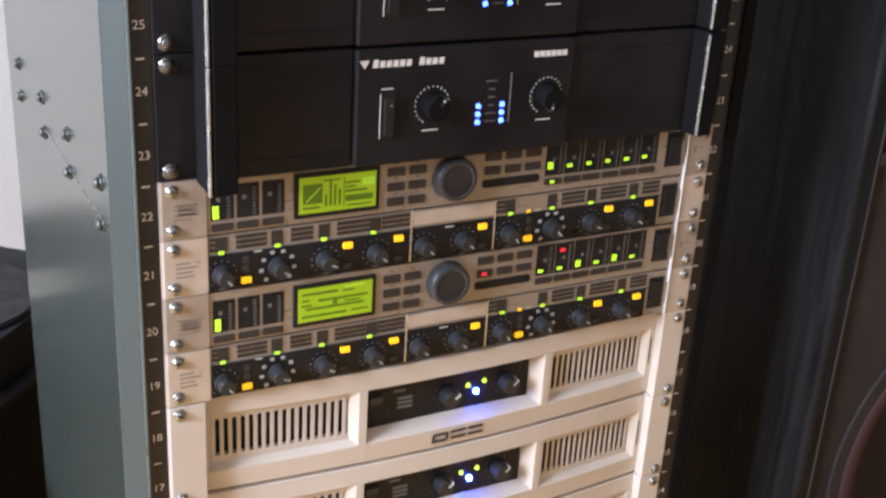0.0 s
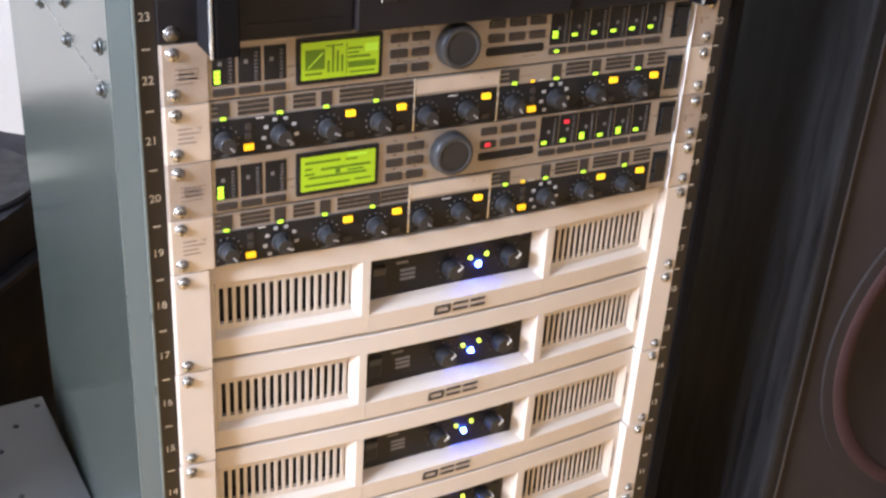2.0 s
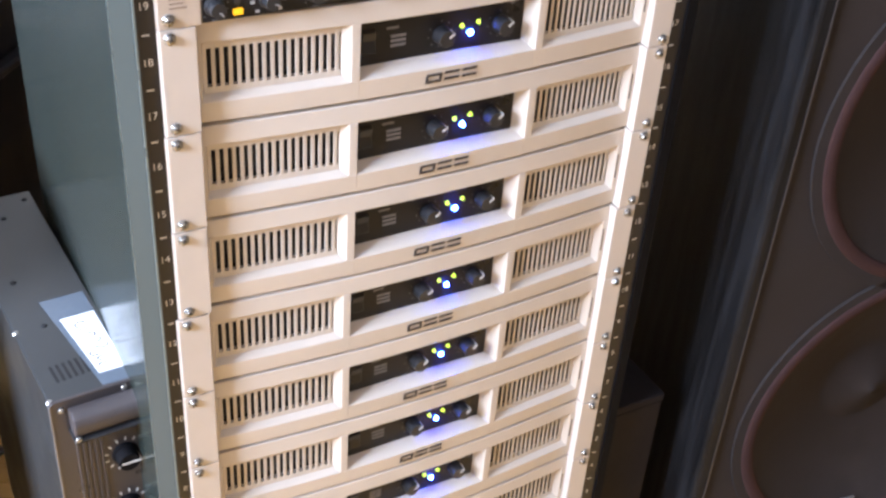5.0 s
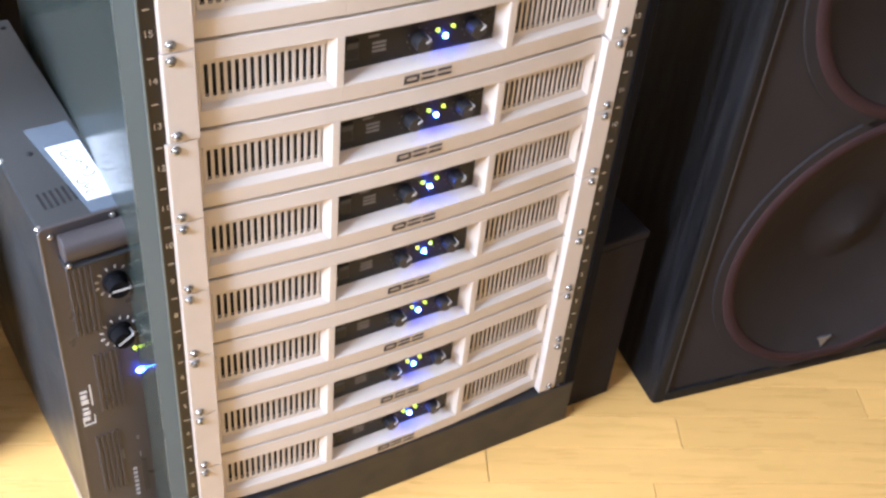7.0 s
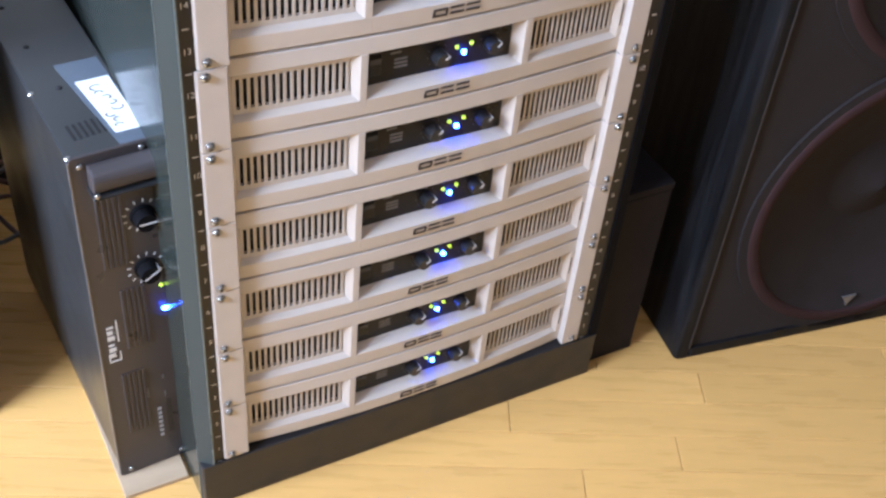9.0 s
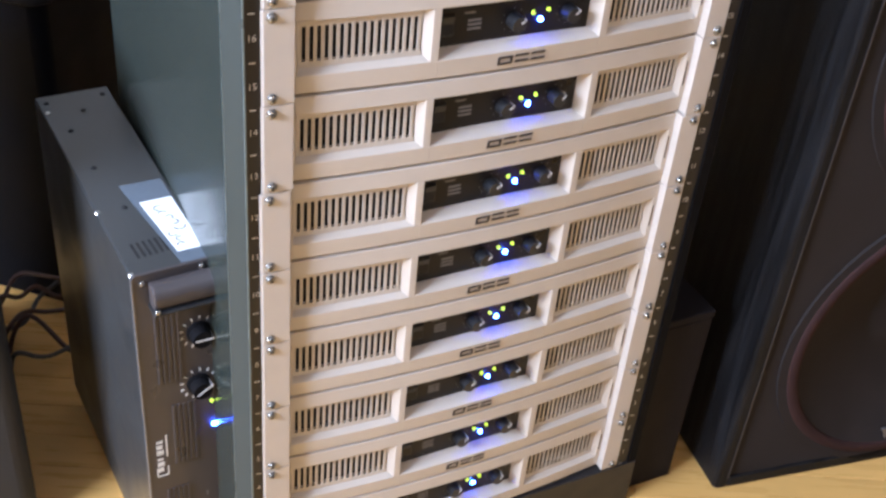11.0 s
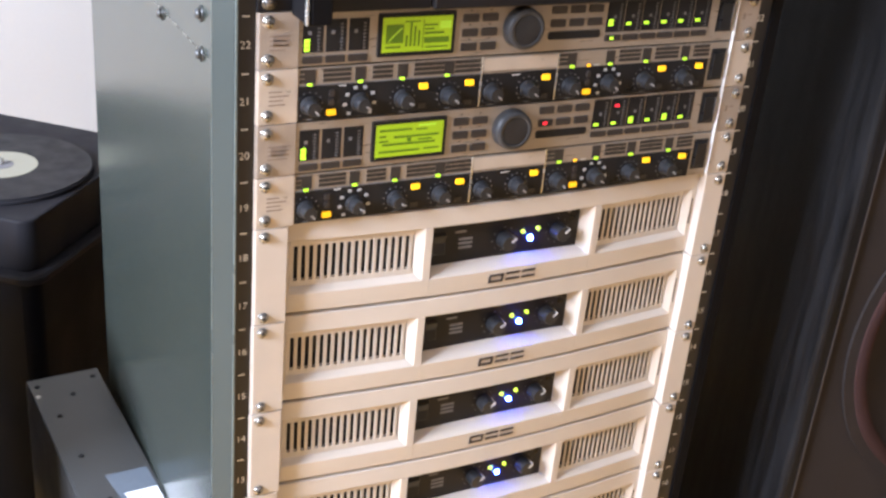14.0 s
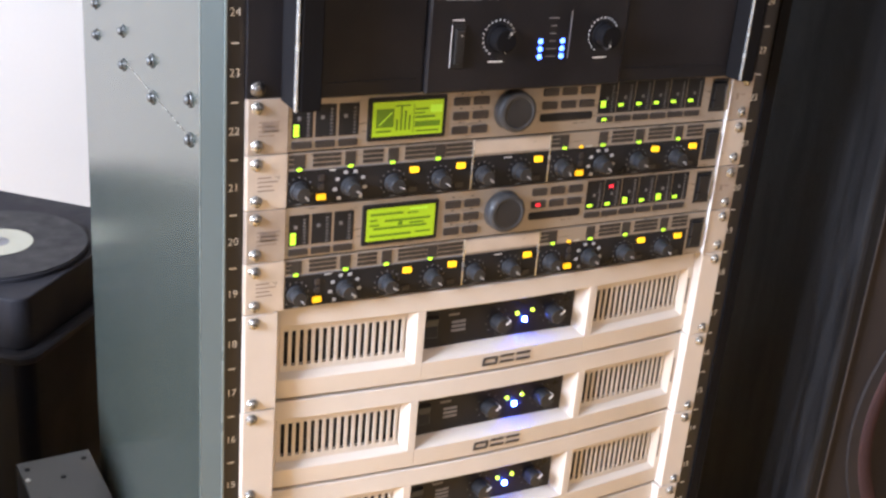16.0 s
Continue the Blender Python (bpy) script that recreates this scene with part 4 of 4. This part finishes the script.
def loudspeaker(h, woofers, label):
    s = thing("loudspeaker", pose(0, 0, 0), label, "speaker")
    w, d, t = 0.545, 0.56, 0.020
    side = [(0, 0.004), (0.004, 0.0), (t, 0.0), (t, d), (0, d)]
    part("side_wall", Shape().along_z(side, 0.0005, h - 0.0005), SPEAKER, s, "black cabinet side streaked by scuffs and painted sheen", bevel=0.002)
    part("side_wall", Shape().along_z([(w - x, y) for x, y in side], 0.0005, h - 0.0005), SPEAKER, s, bevel=0.002)
    part("top_wall", Shape().box(t + 0.0004, w - t - 0.0004, 0.0, d, h - t, h - 0.0005), SPEAKER, s, bevel=0.002)
    part("bottom_wall", Shape().box(t + 0.0004, w - t - 0.0004, 0.0, d, 0.0005, t), SPEAKER, s, bevel=0.002)
    part("back_wall", Shape().box(t, w - t, d - 0.018, d - 0.001, t, h - t), SPEAKER, s)
    baf = Shape()
    hole = 0.206
    zs = [t] + [z for z in woofers] + [h - t]
    n = 64
    y0, y1 = 0.004, 0.018
    cx = w / 2
    for i, z in enumerate(woofers):
        lo = t if i == 0 else (woofers[i - 1] + z) / 2
        hi = h - t if i == len(woofers) - 1 else (woofers[i + 1] + z) / 2
        k = len(baf.v)
        turns = [2 * math.pi * (j + 0.5) / n for j in range(n)]
        turns += [math.atan2(dz, dx) % (2 * math.pi) for dx in (cx - t, t - cx) for dz in (hi - z, lo - z)]
        turns.sort()
        for a in turns:
            c, q = math.cos(a), math.sin(a)
            m = min((cx - t) / abs(c), ((hi - z) if q > 0 else (z - lo)) / abs(q))
            baf.v += [(cx + hole * c, y0, z + hole * q), (cx + m * c, y0, z + m * q), (cx + hole * c, y1, z + hole * q)]
        for j in range(len(turns)):
            a, b = k + 3 * j, k + 3 * ((j + 1) % len(turns))
            baf.f += [(a, a + 1, b + 1, b), (a, b, b + 2, a + 2)]
    part("baffle", baf, BAFFLE, s, "matt black front baffle")
    part("baffle_backing", Shape().box(t, w - t, 0.075, 0.080, t, h - t), VOID, s)
    for x in (t - 0.0035, w - t + 0.0015):
        part("grille_edge", Shape().box(x, x + 0.002, -0.0012, 0.0030, t, h - t), GREY_BUTTON, s, "thin grey edge of the grille frame")
    for z in woofers:
        woofer(s, cx, z, hole + 0.010)
    return s


LOW = pose(0.637, -0.031, 0, 0, 0, -8.8)
low = loudspeaker(1.654, (0.236, 0.660), "tall black double-woofer loudspeaker with scuffed edges on the floor")
low.matrix_basis = LOW
part("badge", Shape().along_y([(-0.012, 0.010), (0.012, 0.010), (0.004, 0.0), (0.0, -0.010), (-0.004, 0.0)], -0.003, 0), BADGE, low, "small pale metal badge", pose(0.2660, 0.0038, 0.052))
part("grille_divider", Shape().box(0.021, 0.524, -0.0015, 0.0010, 1.012, 1.024), BAFFLE, low, "dark bar that divides the grille")

crate = thing("dark_box", pose(0.518, 0.016, 0), "low dark brown box standing between rack and loudspeaker", "box")
part("body", Shape().box(0, 0.076, 0, 0.40, 0, 0.288), BOX_DARK, crate, bevel=0.002)
part("lid", Shape().box(-0.001, 0.077, -0.001, 0.401, 0.2885, 0.300), BOX_DARK, crate, bevel=0.0015)

# ---- record player on its stand, behind the rack ----
TT = pose(-0.086, 0.668, 0.006, 0, 0, 48)
stand = thing("equipment_stand", TT, "black box stand under the record player", "stand")
part("body", Shape().along_z(rounded(-0.006, 0.345, -0.006, 0.47, 0.02), -0.006, 0.500), STAND, stand, bevel=0.002)
part("top_rim", Shape().along_z(rounded(-0.016, 0.355, -0.016, 0.48, 0.03, 6), 0.5005, 0.514), GREY_DECK, stand, "grey rim of the stand top", bevel=0.003)
deck = thing("record_player", TT @ pose(0, 0, 0.5145), "charcoal record player with a record on the platter", "turntable")
part("plinth", Shape().along_z(rounded(0.0, 0.34, 0.0, 0.45, 0.022, 8), 0.0, 0.076), GREY_DECK, deck, "charcoal plinth with rounded corners", bevel=0.004, segments=2)


def flat_disc(x, y, z, r, t, n=64):
    a = [2 * math.pi * i / n for i in range(n)]
    return Shape().loops([(x + r * math.cos(q), y + r * math.sin(q), z) for q in a], [(x + r * math.cos(q), y + r * math.sin(q), z + t) for q in a])


part("platter", flat_disc(0.138, 0.132, 0.0765, 0.128, 0.006), GREY_DECK, deck, bevel=0.001)
rec = thing("vinyl_record", TT @ pose(0.138, 0.132, 0.5975), "black vinyl record with a cream label", "record")
part("disc", flat_disc(0, 0, 0, 0.126, 0.002), RECORD, rec, bevel=0.0005)
part("label", flat_disc(0, 0, 0.0021, 0.050, 0.0006), PAPER_CREAM, rec, "cream paper centre label")
part("label_print", flat_disc(0, 0, 0.0028, 0.017, 0.0003), DIM_PRINT, rec)
part("spindle", flat_disc(0, 0, 0.0030, 0.0035, 0.010, 16), STEEL, deck, at=pose(0.138, 0.132, 0.083))

# ---- cables and a dark case on the floor behind ----
def cable(pts, r, material, name, label):
    c = bpy.data.curves.new(name, "CURVE")
    c.dimensions, c.bevel_depth, c.bevel_resolution, c.resolution_u = "3D", r, 2, 6
    sp = c.splines.new("NURBS")
    sp.points.add(len(pts) - 1)
    for p, q in zip(sp.points, pts):
        p.co = (*q, 1)
    sp.use_endpoint_u, sp.order_u = True, 4
    o = new(name, c)
    me = bpy.data.meshes.new_from_object(o.evaluated_get(bpy.context.evaluated_depsgraph_get()))
    bpy.data.objects.remove(o)
    me.name = name
    me.materials.clear()
    me.materials.append(material)
    return tagged(new(name, me), label, "cable", "cables behind the rack")


rng = random.Random(11)
for i in range(6):
    y = 0.50 + 0.03 * i
    pts = [(-0.208 + 0.01 * rng.random(), y + 0.05, 0.004)]
    for k in range(6):
        pts.append((-0.20 + 0.028 * k, y + 0.03 + rng.uniform(-0.06, 0.06), 0.004 + 0.007 * i + rng.random() * 0.05))
    pts.append((-0.035, y + 0.03, 0.02))
    cable(pts, 0.0035, CABLE if i % 3 else CABLE_GREY, "cable", "loose red-brown cable on the floor" if i % 3 else "loose grey cable on the floor")
case = thing("tall_case", pose(-0.475, 0.238, 0), "tall dark grey equipment case standing on the floor", "case")
part("body", Shape().along_z(rounded(0, 0.258, 0, 0.400, 0.02), 0, 0.60), CASE, case, bevel=0.004, segments=2)
part("lid", Shape().along_z(rounded(-0.002, 0.260, -0.002, 0.402, 0.02), 0.6006, 0.64), CASE, case, "rounded grey lid", bevel=0.008, segments=2)

# ---- floor boards ----
ANG = radians(-25.5)
ux, uy = Vector((math.cos(ANG), math.sin(ANG))), Vector((-math.sin(ANG), math.cos(ANG)))
BW = 0.0565
rng = random.Random(9)
boards = {}
for n in range(6):
    L = 0.42 + 0.12 * n
    boards[n] = (L, Shape().box(0.0005, L - 0.0005, 0.0004, BW - 0.0004, -0.0035, 0.0).mesh("plank", MAPLE, 0.0005))
rest = Shape()
count = 0
for row in range(-60, 62):
    s = -4.2 + rng.random() * 0.5
    while s < 4.2:
        n = rng.randrange(6)
        L, me = boards[n]
        mid = ux * (s + L / 2) + uy * (row + 0.5) * BW
        o = ux * s + uy * row * BW
        end = o + ux * L
        if all(ROOM_X0 + 0.06 < p.x < ROOM_X1 - 0.06 and ROOM_Y0 + 0.06 < p.y < ROOM_Y1 - 0.06 for p in (o, end)):
            if -0.75 < mid.x < 1.35 and -0.75 < mid.y < 0.75 and count < 300:
                part("plank", me, None, floor, at=Matrix.Translation((o.x, o.y, 0)) @ Matrix.Rotation(ANG, 4, "Z"))
                count += 1
            else:
                a, b = ux * (s + 0.0005), ux * (s + L - 0.0005)
                c, d = uy * (row * BW + 0.0004), uy * ((row + 1) * BW - 0.0004)
                ps = [a + c, b + c, b + d, a + d]
                rest.loops([(p.x, p.y, -0.0035) for p in ps], [(p.x, p.y, 0.0) for p in ps])
        s += L
part("far_planks", rest, MAPLE, floor)["kind"] = "stuff"
